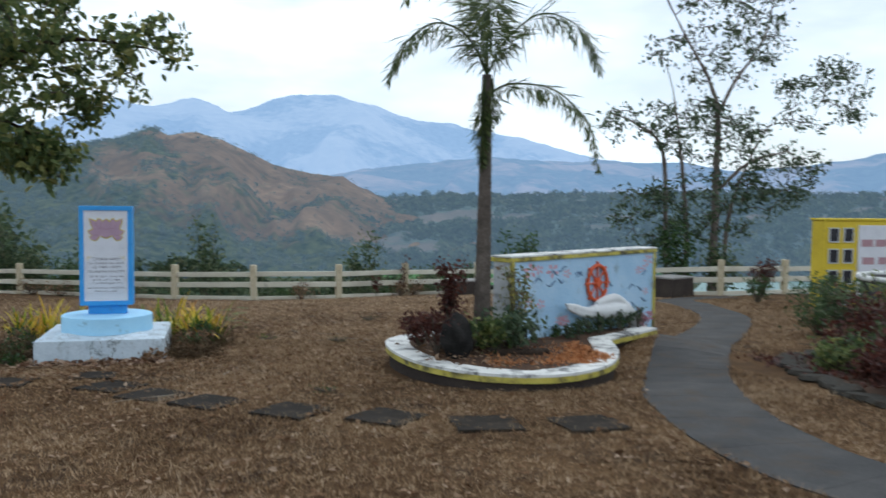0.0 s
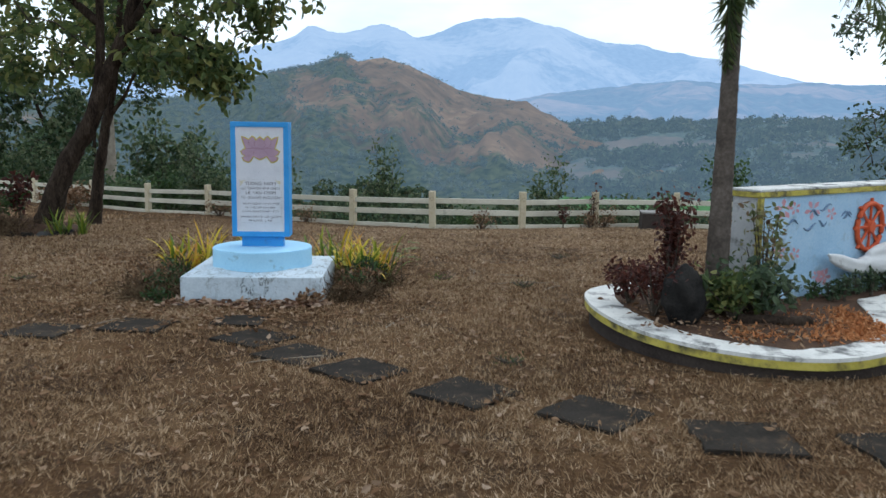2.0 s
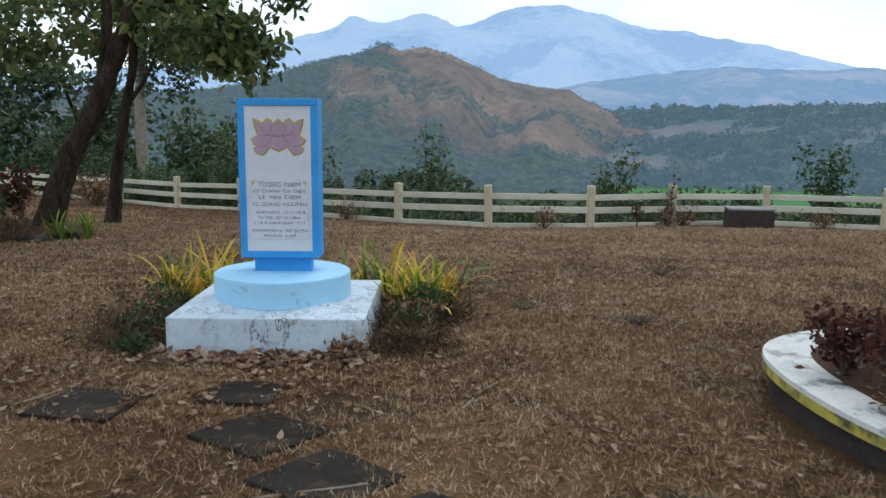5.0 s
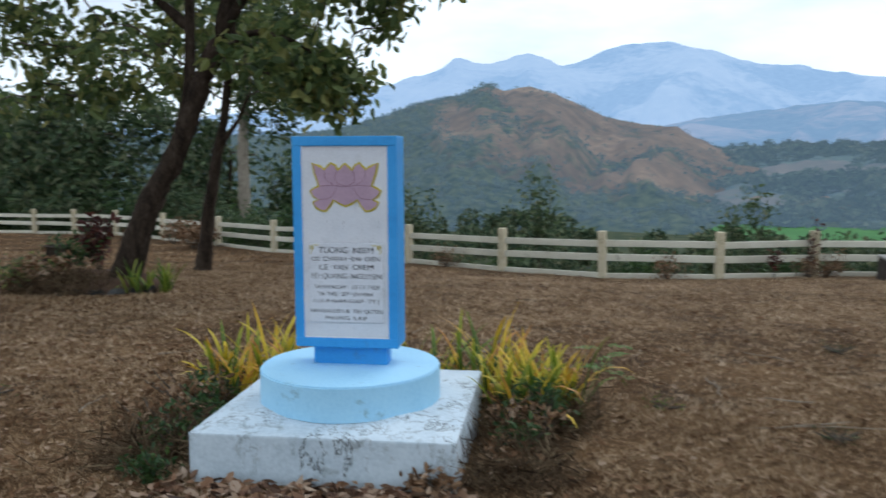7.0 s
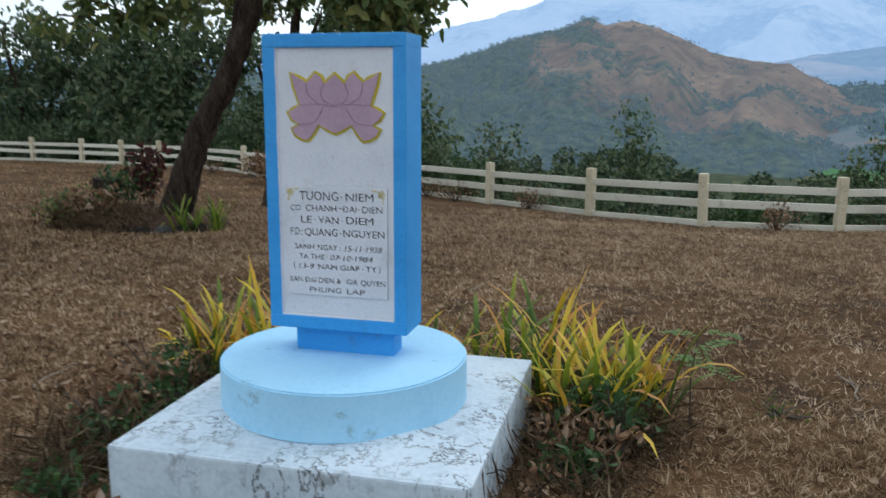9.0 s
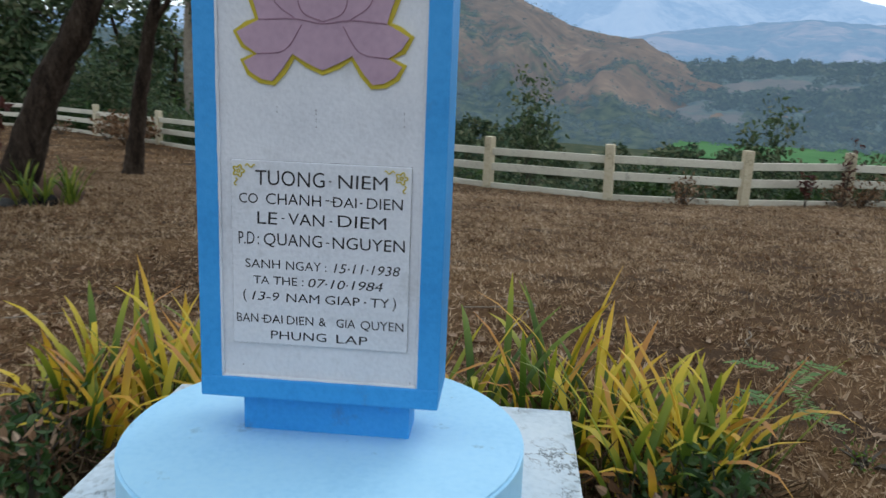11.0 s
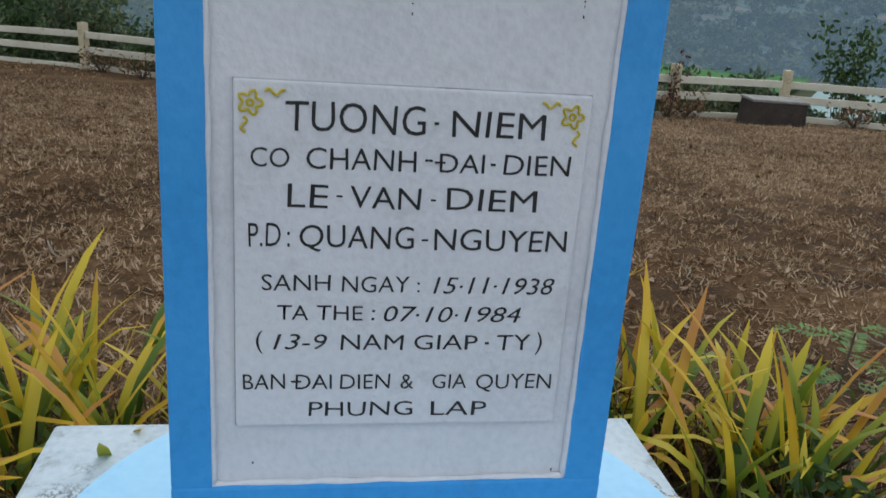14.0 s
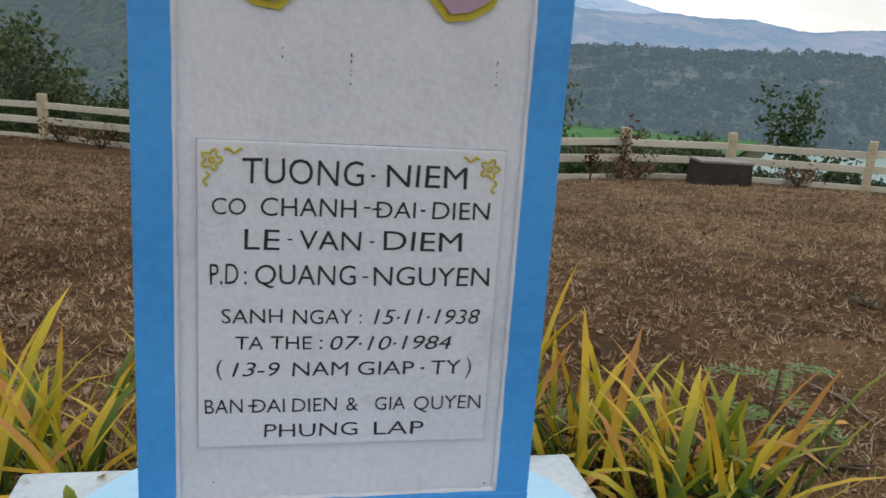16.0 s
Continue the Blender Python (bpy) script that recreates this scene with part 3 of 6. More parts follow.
part("kerb_foot", bm, M_DARKBOX, planter, "recessed stone foot with the overhang's shade put into its colour")

# ---- foliage helpers ----


def leaves(centres, count, size, spread, seed, droop=0.3, narrow=0.55, flat=1.0):
    """Cupped oval leaves round the given centres: vertex and face lists."""
    g = np.random.default_rng(seed)
    c = np.asarray(centres, float)
    p = c[g.integers(0, len(c), count)] + g.normal(0, 1, (count, 3)) * np.asarray(spread)
    d = g.normal(0, 1, (count, 3))
    d[:, 2] -= droop
    d[:, 2] *= flat
    d /= np.linalg.norm(d, axis=1)[:, None]
    u = np.cross(d, g.normal(0, 1, (count, 3)) * [flat, flat, 1.0])
    u /= np.linalg.norm(u, axis=1)[:, None]
    n = np.cross(d, u)
    s = size * g.uniform(0.6, 1.35, (count, 1))
    w, cup = s * narrow * 0.5, n * s * 0.16 * narrow
    v = np.stack([p, p + d * s * 0.28 + u * w * 0.85 + cup, p + d * s * 0.66 + u * w * 0.8 + cup, p + d * s - n * s * 0.06, p + d * s * 0.66 - u * w * 0.8 + cup, p + d * s * 0.28 - u * w * 0.85 + cup], 1).reshape(-1, 3)
    i = np.arange(count)[:, None] * 6
    return v, np.concatenate([i + [[0, 1, 2]], i + [[0, 2, 3]], i + [[0, 3, 4]], i + [[0, 4, 5]]], 0)


def leaf_mesh(name, centres, count, size, spread, seed, mat, droop=0.3, narrow=0.55, flat=1.0):
    v, f = leaves(centres, count, size, spread, seed, droop, narrow, flat)
    return from_arrays(name, v.tolist(), f.tolist(), mat)


def crown_centres(ellipsoids, per, seed):
    """Clump centres in uneven ellipsoids (centre, radii, share)."""
    g = np.random.default_rng(seed)
    out = []
    for c, r, share in ellipsoids:
        k = max(3, int(per * share))
        d = g.normal(0, 1, (k, 3))
        d /= np.linalg.norm(d, axis=1)[:, None]
        rad = g.uniform(0.35, 1.0, (k, 1)) ** 0.6
        out.append(np.asarray(c) + d * rad * np.asarray(r))
    return np.concatenate(out)


def grow(bm, limbs, centres, r0=0.02, sides=4):
    """Bent twigs, each from the nearest limb point or earlier clump to the next clump centre."""
    pts = np.array([tuple(p) for limb in limbs for p in limb])
    cs = [Vector(c) for c in centres]
    cs.sort(key=lambda c: float(np.min(np.linalg.norm(pts - np.array(c), axis=1))))
    for i, c in enumerate(cs):
        q = Vector(pts[int(np.argmin(np.linalg.norm(pts - np.array(c), axis=1) + 0.25 * np.maximum(0, pts[:, 2] - c.z)))])
        mid = (q + c) / 2 + Vector((0, 0, 0.12 * (c - q).length)) + Vector(((i * 37 % 11 - 5), (i * 53 % 11 - 5), 0)) * 0.02 * (c - q).length
        tube(bm, [q, mid, c], [r0 * 1.2, r0 * 0.9, r0 * 0.6], sides)
        pts = np.concatenate([pts, [tuple(mid), tuple(c)]])


def tree(name, at, stems, ellipsoids, per, leaf_count, size, spread, seed, bark, leaf, label, droop=0.4, twig=0.016, sides=22):
    """Stems: lists of (points, radii)."""
    t = thing(name, at, label, "tree")
    for k, (pts, rad) in enumerate(stems):
        line = smooth_line(pts, 9)
        rr = np.interp(np.linspace(0, len(pts) - 1, len(line)), range(len(pts)), rad)
        rr = [r * (1 + 0.10 * noise.noise(Vector((i * 0.9, k, seed)))) for i, r in enumerate(rr)]
        bm = bmesh.new()
        tube(bm, line, rr, sides)
        bm.normal_update()
        for v in bm.verts:
            q = Vector((v.co.x * 9, v.co.y * 9, v.co.z * 2.2))
            v.co += v.normal * rr[0] * 0.16 * noise.fractal(q, 0.9, 2.1, 3)
        part("trunk" if k == 0 else "limb", bm, bark, t, smooth=True)
    cs = crown_centres(ellipsoids, per, seed)
    bm = bmesh.new()
    grow(bm, [smooth_line(p, 4) for p, r in stems], cs, twig)
    tagged(part("twig", bm, M_TWIG, t), kind="stuff")
    adopt(leaf_mesh("crown", cs, leaf_count, size, spread, seed, leaf, droop), t)
    return t


M_LEAF_DARK = leafy("dark_broad_leaves", [(0.038, 0.065, 0.025), (0.09, 0.135, 0.045), (0.155, 0.20, 0.065), (0.28, 0.27, 0.09)], 0.5, 0.5)
M_LEAF_MID = leafy("grey_green_leaves", [(0.03, 0.055, 0.03), (0.065, 0.10, 0.05), (0.10, 0.14, 0.075)])
M_LEAF_FOREST = leafy("forest_leaves", [(0.028, 0.055, 0.026), (0.055, 0.092, 0.04), (0.095, 0.14, 0.06), (0.16, 0.17, 0.09)])
M_LEAF_SHRUB = leafy("shrub_leaves", [(0.02, 0.05, 0.015), (0.04, 0.085, 0.025), (0.07, 0.12, 0.03)])
M_LEAF_PALE = leafy("pale_yellow_green_leaves", [(0.10, 0.13, 0.05), (0.18, 0.20, 0.08), (0.28, 0.26, 0.12), (0.16, 0.10, 0.06)])
M_LEAF_RED = leafy("dark_red_leaves", [(0.035, 0.012, 0.010), (0.075, 0.022, 0.016), (0.12, 0.04, 0.025)])
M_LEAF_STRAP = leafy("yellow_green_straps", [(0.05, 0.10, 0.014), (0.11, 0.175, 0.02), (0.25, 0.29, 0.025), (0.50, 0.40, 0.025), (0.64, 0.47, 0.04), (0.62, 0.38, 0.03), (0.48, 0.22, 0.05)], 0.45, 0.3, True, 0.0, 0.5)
M_LEAF_DRY = leafy("dead_leaves", [(0.075, 0.04, 0.02), (0.16, 0.088, 0.046), (0.25, 0.155, 0.09), (0.38, 0.28, 0.20)], 0.8, 0.2)
M_LEAF_DEAD = leafy("large_dead_leaves", [(0.045, 0.024, 0.015), (0.12, 0.058, 0.032), (0.22, 0.115, 0.06), (0.34, 0.25, 0.18), (0.16, 0.08, 0.045)], 0.7, 0.15)
M_BRUSH = leafy("dead_stalks", [(0.03, 0.02, 0.012), (0.075, 0.047, 0.026), (0.13, 0.085, 0.05), (0.2, 0.15, 0.09)], 0.85, 0.15)
M_STRAW = leafy("dry_grass_blades", [(0.024, 0.014, 0.008), (0.085, 0.046, 0.022), (0.22, 0.135, 0.07), (0.40, 0.285, 0.175), (0.66, 0.53, 0.40)], 0.8, 0.2, False, 0.8)
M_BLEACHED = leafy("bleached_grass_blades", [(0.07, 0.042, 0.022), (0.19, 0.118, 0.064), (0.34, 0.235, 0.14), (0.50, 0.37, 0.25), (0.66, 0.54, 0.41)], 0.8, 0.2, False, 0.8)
M_PALM = leafy("palm_leaflets", [(0.035, 0.062, 0.022), (0.075, 0.115, 0.038), (0.17, 0.19, 0.065)], 0.45, 0.45)

M_GREYBARK = surface("grey_brown_bark", [(0.08, 0.066, 0.056), (0.15, 0.127, 0.108), (0.24, 0.205, 0.175)], 6, 30, 0.9, 0.6, 0.02, stretch=(1, 1, 0.3))

# ---- inscription ----
M_INK = surface("black_paint", [(0.012, 0.012, 0.014), (0.03, 0.03, 0.032)], 20, 200, 0.5, 0)
M_GOLD = surface("yellow_relief_paint", [(0.42, 0.33, 0.02), (0.58, 0.47, 0.04)], 20, 90, 0.5, 0.1, 0.002)
M_PINK = surface("mauve_petal_paint", [(0.33, 0.22, 0.29), (0.39, 0.265, 0.34), (0.44, 0.30, 0.38)], 8, 60, 0.55, 0.2, 0.003)


def dot_mask(me, co):
    """The vertices of islands that are full stops: small in both ways."""
    link = list(range(len(co)))

    def root(i):
        while link[i] != i:
            i = link[i]
        return i
    for e in me.edges:
        a, b = root(e.vertices[0]), root(e.vertices[1])
        link[a] = b
    roots = np.array([root(i) for i in range(len(co))])
    mask = np.zeros(len(co), bool)
    for q in set(roots.tolist()):
        sel = roots == q
        if np.ptp(co[sel], axis=0).max() < 0.2:
            mask |= sel
    return mask


def lettering(text, x0, x1, z, h, name="word", mat=None, y=11.4662, thin=-0.002, slant=0.0):
    """A painted line of text, fitted between x0 and x1 on the plaque."""
    cu = bpy.data.curves.new(name, "FONT")
    cu.body, cu.size, cu.extrude, cu.offset, cu.resolution_u = text, 1.0, 0.0, thin, 3
    tmp = bpy.data.objects.new(name, cu)
    scene.collection.objects.link(tmp)
    dg = bpy.context.evaluated_depsgraph_get()
    me = bpy.data.meshes.new_from_object(tmp.evaluated_get(dg))
    bpy.data.objects.remove(tmp)
    co = np.empty(len(me.vertices) * 3)
    me.vertices.foreach_get("co", co)
    co = co.reshape(-1, 3)
    if "." in text and len(text) > 4:
        low = co[:, 1] < 0.13
        co[low & (dot_mask(me, co))] += (0, 0.25, 0)
    co[:, 0] += slant * co[:, 1]
    # a hand's uneven baseline and stroke
    co[:, 1] += 0.012 * np.sin(co[:, 0] * 2.3 + 40 * z)
    co[:, 0] += 0.012 * np.sin(co[:, 1] * 5 + co[:, 0] * 3.1 + 25 * x0)
    lo, hi = co.min(0), co.max(0)
    cap = 0.70 if text not in "(:)" else hi[1] - min(0, lo[1])
    if text in "()":
        co[:, 1] -= lo[1]
    out = np.zeros_like(co)
    out[:, 0] = x0 + (co[:, 0] - lo[0]) / (hi[0] - lo[0]) * (x1 - x0)
    out[:, 1] = y
    out[:, 2] = z + co[:, 1] / cap * h
    me.vertices.foreach_set("co", out.ravel())
    me.materials.clear()
    me.materials.append(mat or M_INK)
    me.update()
    return adopt(new(name, me), plaque)


WORDS = ["TUONG -1.649 -1.470 0.7537 0.0388", ". -1.459 -1.453 0.7672 0.0063", "NIEM -1.436 -1.310 0.7544 0.0352", "CO -1.692 -1.643 0.7058 0.0259", "CHANH -1.622 -1.479 0.7054 0.0288",
         "- -1.468 -1.458 0.7188 0.0049", "DAI -1.449 -1.388 0.7062 0.0261", ". -1.380 -1.373 0.7158 0.0058", "DIEN -1.362 -1.270 0.7060 0.0282", "LE -1.645 -1.593 0.6523 0.0326",
         "- -1.582 -1.574 0.6672 0.0041", "VAN -1.564 -1.470 0.6538 0.0306", "- -1.457 -1.450 0.6654 0.0042", "DIEM -1.436 -1.311 0.6546 0.0312", "P.D -1.695 -1.653 0.5981 0.0332",
         ": -1.645 -1.641 0.5986 0.0218", "QUANG -1.629 -1.476 0.5983 0.0321", "- -1.466 -1.457 0.6092 0.0043", "NGUYEN -1.449 -1.262 0.5978 0.0314", "SANH -1.678 -1.586 0.5362 0.0234",
         "NGAY -1.571 -1.479 0.5351 0.0237", ": -1.468 -1.464 0.5355 0.0151", "/15.11.1938 -1.445 -1.273 0.5344 0.0252", "TA -1.657 -1.615 0.4931 0.0221", "THE -1.604 -1.541 0.4931 0.0223",
         ": -1.529 -1.524 0.4931 0.0162", "/07.10.1984 -1.512 -1.317 0.4913 0.0238", "( -1.685 -1.676 0.4429 0.0342", "/13-9 -1.662 -1.589 0.4489 0.0235", "NAM -1.570 -1.482 0.4483 0.0239",
         "GIAP -1.467 -1.376 0.4486 0.0233", ". -1.365 -1.359 0.4558 0.0056", "TY -1.348 -1.299 0.4480 0.0246", ") -1.290 -1.281 0.4401 0.0362", "BAN -1.703 -1.645 0.3877 0.0241",
         "DAI -1.631 -1.580 0.3876 0.0234", "DIEN -1.569 -1.498 0.3874 0.0237", "& -1.483 -1.464 0.3875 0.0239", "GIA -1.437 -1.387 0.3875 0.0231", "QUYEN -1.373 -1.260 0.3861 0.0244",
         "PHUNG -1.612 -1.463 0.3443 0.0232", "LAP -1.437 -1.354 0.3432 0.0237"]
for word in WORDS:
    text, x0, x1, z, h = word.split()
    x0, x1, z, h = float(x0), float(x1), float(z), float(h)
    if text in "-.":
        bm = bmesh.new()
        box(bm, (x0, 11.4655, z + 0.2 * h), (x1, 11.468, z + 0.8 * h), 0.0007)
        part("hyphen" if text == "-" else "dot", bm, M_INK, plaque)
        continue
    lettering(text.strip("/"), x0, x1, z, h, slant=0.22 if text[0] == "/" else 0.0)
    if text == "DAI":
        bm = bmesh.new()
        box(bm, (x0 - 0.006, 11.4655, z + 0.45 * h), (x0 + 0.008, 11.468, z + 0.55 * h))
        part("hyphen", bm, M_INK, plaque)


def curl(points, r=0.0018):
    bm = bmesh.new()
    tube(bm, smooth_line([(x, 11.4655, z) for x, z in points], 4), [r] * (4 * (len(points) - 1) + 1), 5)
    return bm


for cx, cz, side in ((-1.692, 0.787, 1), (-1.275, 0.787, -1)):
    pts = [(cx + 0.0125 * (1 + 0.28 * math.cos(5 * a)) * math.cos(a), cz + 0.0125 * (1 + 0.28 * math.cos(5 * a)) * math.sin(a)) for a in np.linspace(0, 2 * math.pi, 26)]
    part("flower", curl(pts), M_GOLD, plaque, "yellow painted flower ornament")
    part("flower", curl([(cx + 0.004 * math.cos(a), cz + 0.004 * math.sin(a)) for a in np.linspace(0, 6.28, 9)]), M_GOLD, plaque)
    part("scroll", curl([(cx + side * (0.018 + 0.005 * k), cz + 0.014 + 0.004 * math.sin(k * 1.7)) for k in range(6)]), M_GOLD, plaque)
    part("scroll", curl([(cx - side * 0.008 + 0.004 * math.sin(k * 1.7), cz - 0.018 - 0.005 * k) for k in range(5)]), M_GOLD, plaque)

# chips and streaks in the panel's paint
for x, z0, count in ((-1.495, 0.905, 5), (-1.594, 0.938, 2), (-1.274, 0.915, 4), (-1.69, 0.265, 1), (-1.24, 0.242, 1)):
    for k in range(count):
        bm = bmesh.new()
        zc = z0 + 0.0095 * k + 0.002 * math.sin(9 * k + x)
        box(bm, (x - 0.0009, 11.4738, zc), (x + 0.0009, 11.4762, zc + 0.0035 + 0.002 * math.sin(5 * k)))
        part("paint_chip", bm, M_INK, panel)

# lotus relief
LCX, LCZ, LK = -1.478, 1.293, 0.00232
half = [(0, -2), (14, -15), (20, -19), (27, -6), (38, 0), (44, -8), (55, -17), (62, -12), (72, -7), (85, 0), (80, -22), (73, -42), (68, -58), (80, -64), (92, -71), (84, -84), (70, -93), (85, -101), (78, -112), (66, -119), (54, -121), (44, -110), (32, -92), (16, -101), (0, -108)]
outline = [(LCX + x * LK, LCZ + z * LK) for x, z in half] + [(LCX - x * LK, LCZ + z * LK) for x, z in half[-2:0:-1]]


def relief(pts, y0, y1, grow_by=0.0):
    bm = bmesh.new()
    cx, cz = sum(p[0] for p in pts) / len(pts), sum(p[1] for p in pts) / len(pts)
    o = []
    for i, p in enumerate(pts):
        a, b = Vector(pts[i - 1]), Vector(pts[(i + 1) % len(pts)])
        d = (b - a).normalized()
        n = Vector((-d.y, d.x))
        o.append((p[0] + n.x * grow_by, p[1] + n.y * grow_by))
    f = [bm.verts.new((x, y0, z)) for x, z in o]
    b = [bm.verts.new((x, y1, z)) for x, z in o]
    k = len(o)
    bm.faces.new(f)
    for i in range(k):
        bm.faces.new((f[i], b[i], b[(i + 1) % k], f[(i + 1) % k]))
    bm.normal_update()
    bmesh.ops.triangulate(bm, faces=[x for x in bm.faces if len(x.verts) > 4], ngon_method="EAR_CLIP")
    bmesh.ops.recalc_face_normals(bm, faces=bm.faces)
    return bm


lotus = part("lotus_relief", relief(outline, 11.470, 11.484, 0.011), M_GOLD, panel, "mauve lotus flower relief with yellow outline")
part("lotus_petals", relief(outline, 11.4635, 11.484, -0.001), M_PINK, lotus, "mauve lotus petals")


def groove(points):
    bm = bmesh.new()
    line = smooth_line([(LCX + x * LK, 11.463, LCZ + z * LK) for x, z in points], 4)
    tube(bm, line, [0.0016] * len(line), 5)
    return bm


M_PINKLINE = surface("dark_mauve_line", [(0.22, 0.12, 0.17), (0.28, 0.16, 0.22)], 10, 60, 0.6, 0)
for g in ([(-68, -58), (-30, -56), (0, -60), (30, -56), (68, -58)], [(-20, -19), (-26, -35), (-20, -50), (0, -58)], [(20, -19), (26, -35), (20, -50), (0, -58)], [(-55, -17), (-50, -40), (-30, -55)], [(55, -17), (50, -40), (30, -55)],
          [(-70, -93), (-40, -88), (-22, -62)], [(70, -93), (40, -88), (22, -62)]):
    part("petal_line", groove(g), M_PINKLINE, lotus)

# ---- mural details ----
M_ORANGE = surface("orange_red_paint", [(0.50, 0.07, 0.02), (0.62, 0.11, 0.035)], 8, 60, 0.55, 0.1, 0.003)
M_MURALPINK = surface("mural_pink_paint", [(0.52, 0.22, 0.26), (0.62, 0.36, 0.40)], 8, 50, 0.65, 0)
M_MURALBLUE = surface("mural_blue_paint", [(0.10, 0.17, 0.28), (0.17, 0.26, 0.38)], 8, 50, 0.65, 0)
M_CHALK = surface("white_statue_paint", [(0.55, 0.56, 0.56), (0.68, 0.68, 0.67)], 6, 50, 0.7, 0.2, 0.004, stain=(0.3, 0.3, 0.29), stain_at=(0.6, 0.75), stain_scale=5)


def on_wall(u, z, out=0.0):
    return wall_m @ Vector((u, -out, z))


wheel = thing("dharma_wheel", on_wall(1.85, 0.27, 0.03), "orange red spoked wheel relief fixed to the mural", "ornament")
WR = 0.235
bm = bmesh.new()
ring_pts = [on_wall(1.85 + WR * math.cos(a), 0.50 + WR * math.sin(a), 0.035) for a in np.linspace(0, 2 * math.pi, 41)]
tube(bm, ring_pts, [0.026] * 41, 8)
part("rim", bm, M_ORANGE, wheel, smooth=True)
for k in range(8):
    a = k * math.pi / 4
    bm = bmesh.new()
    tube(bm, [on_wall(1.85 + r * math.cos(a), 0.50 + r * math.sin(a), 0.035) for r in (0.03, 0.12, WR + 0.055)], [0.017, 0.014, 0.018], 6)
    part("spoke", bm, M_ORANGE, wheel)
bm = bmesh.new()
bmesh.ops.create_cone(bm, cap_ends=True, segments=24, radius1=0.075, radius2=0.055, depth=0.06)
bmesh.ops.transform(bm, matrix=wall_m @ pose(1.85, -0.04, 0.50, 90), verts=bm.verts)
part("hub", bm, M_ORANGE, wheel)

# cupped palm statue lying under the wheel
bm = bmesh.new()
for pts, rad in (([(2.95, -0.30), (2.75, -0.12), (2.55, 0.04), (2.35, 0.16)], [0.16, 0.15, 0.14, 0.15]), ([(2.45, 0.10), (2.15, 0.12), (1.85, 0.13), (1.6, 0.16)], [0.16, 0.17, 0.15, 0.10]),
                 ([(1.75, 0.14), (1.45, 0.17), (1.2, 0.24), (0.98, 0.29)], [0.09, 0.075, 0.06, 0.03]), ([(1.75, 0.10), (1.45, 0.12), (1.2, 0.18), (1.02, 0.24)], [0.09, 0.07, 0.055, 0.03]),
                 ([(2.35, 0.20), (2.15, 0.28), (1.9, 0.27), (1.7, 0.24)], [0.11, 0.10, 0.085, 0.05])):
    line = smooth_line([on_wall(u, z, 0.12) for u, z in pts], 5)
    tube(bm, line, (0.68 * np.interp(np.linspace(0, 3, len(line)), range(4), rad)).tolist(), 12)
statue = mesh_object("palm_statue", bm, M_CHALK, True)
rm = statue.modifiers.new("melt", "REMESH")
rm.mode, rm.voxel_size, rm.use_smooth_shade = "VOXEL", 0.014, True
sm = statue.modifiers.new("even", "SMOOTH")
sm.iterations, sm.factor = 6, 0.6
tagged(statue, "white painted concrete statue of an open upturned palm", "statue")

rnd = random.Random(11)
for k in range(46):
    u, z = rnd.uniform(0.25, WL - 0.2), rnd.uniform(0.0, 0.75)
    if 1.5 < u < 2.2 and z > 0.1 or (u < 0.9 and z < 0.2):
        continue
    pink = k % 2 == 0
    bm = bmesh.new()
    w = rnd.uniform(0.08, 0.15) if pink else rnd.uniform(0.05, 0.11)
    if pink:
        for a in range(5):
            t = a * 2 * math.pi / 5 + u
            pts = [on_wall(u + w * r * math.cos(t + s), z + w * 0.7 * r * math.sin(t + s), 0.015) for r, s in ((0.15, 0), (0.7, 0.35), (1.0, 0), (0.7, -0.35))]
            bm.faces.new([bm.verts.new(p) for p in pts])
    else:
        line = [on_wall(u + w * (s - 0.5) * 2, z + 0.03 * math.sin(s * 5 + k), 0.015) for s in np.linspace(0, 1, 7)]
        tube(bm, line, [0.004, 0.009, 0.013, 0.014, 0.012, 0.008, 0.003], 5)
    part("painted_flower" if pink else "painted_cloud", bm, M_MURALPINK if pink else M_MURALBLUE, mural, "faded pink painted flower" if pink else "faded blue painted stroke")

# ---- planter soil ----
M_MULCH = surface("planter_soil", [(0.035, 0.022, 0.015), (0.07, 0.042, 0.028), (0.11, 0.065, 0.04)], 3, 40, 0.95, 0.8, 0.02)
M_CHIP = leafy("orange_wood_chips", [(0.32, 0.12, 0.045), (0.46, 0.19, 0.075), (0.58, 0.29, 0.13), (0.24, 0.09, 0.04)], 0.85, 0.0)
bm = bmesh.new()
mid = Vector((3.0, 9.05, -0.06))
rim_pts = [Vector((p.x, p.y, -0.168)) for p in RING] + [Vector((6.0, 11.0, -0.2)), Vector((3.3, 9.35, -0.12))]
rings_v = []
for s in (1.0, 0.75, 0.5, 0.25):
    rings_v.append([bm.verts.new(mid + (p - mid) * s + Vector((0, 0, 0.02 * noise.noise(p * 3 + Vector((s, 0, 0)))))) for p in rim_pts])
cv = bm.verts.new(mid)
for r, q in zip(rings_v, rings_v[1:]):
    for k in range(len(r)):
        bm.faces.new((r[k], r[(k + 1) % len(r)], q[(k + 1) % len(r)], q[k]))
for k in range(len(rim_pts)):
    bm.faces.new((rings_v[-1][k], rings_v[-1][(k + 1) % len(rim_pts)], cv))
bmesh.ops.recalc_face_normals(bm, faces=bm.faces)
part("soil", bm, M_MULCH, planter, "dark planter soil", True)
g = np.random.default_rng(5)
cs = np.stack([g.uniform(2.75, 4.1, 900), g.uniform(8.15, 9.3, 900), np.full(900, -0.145)], 1)
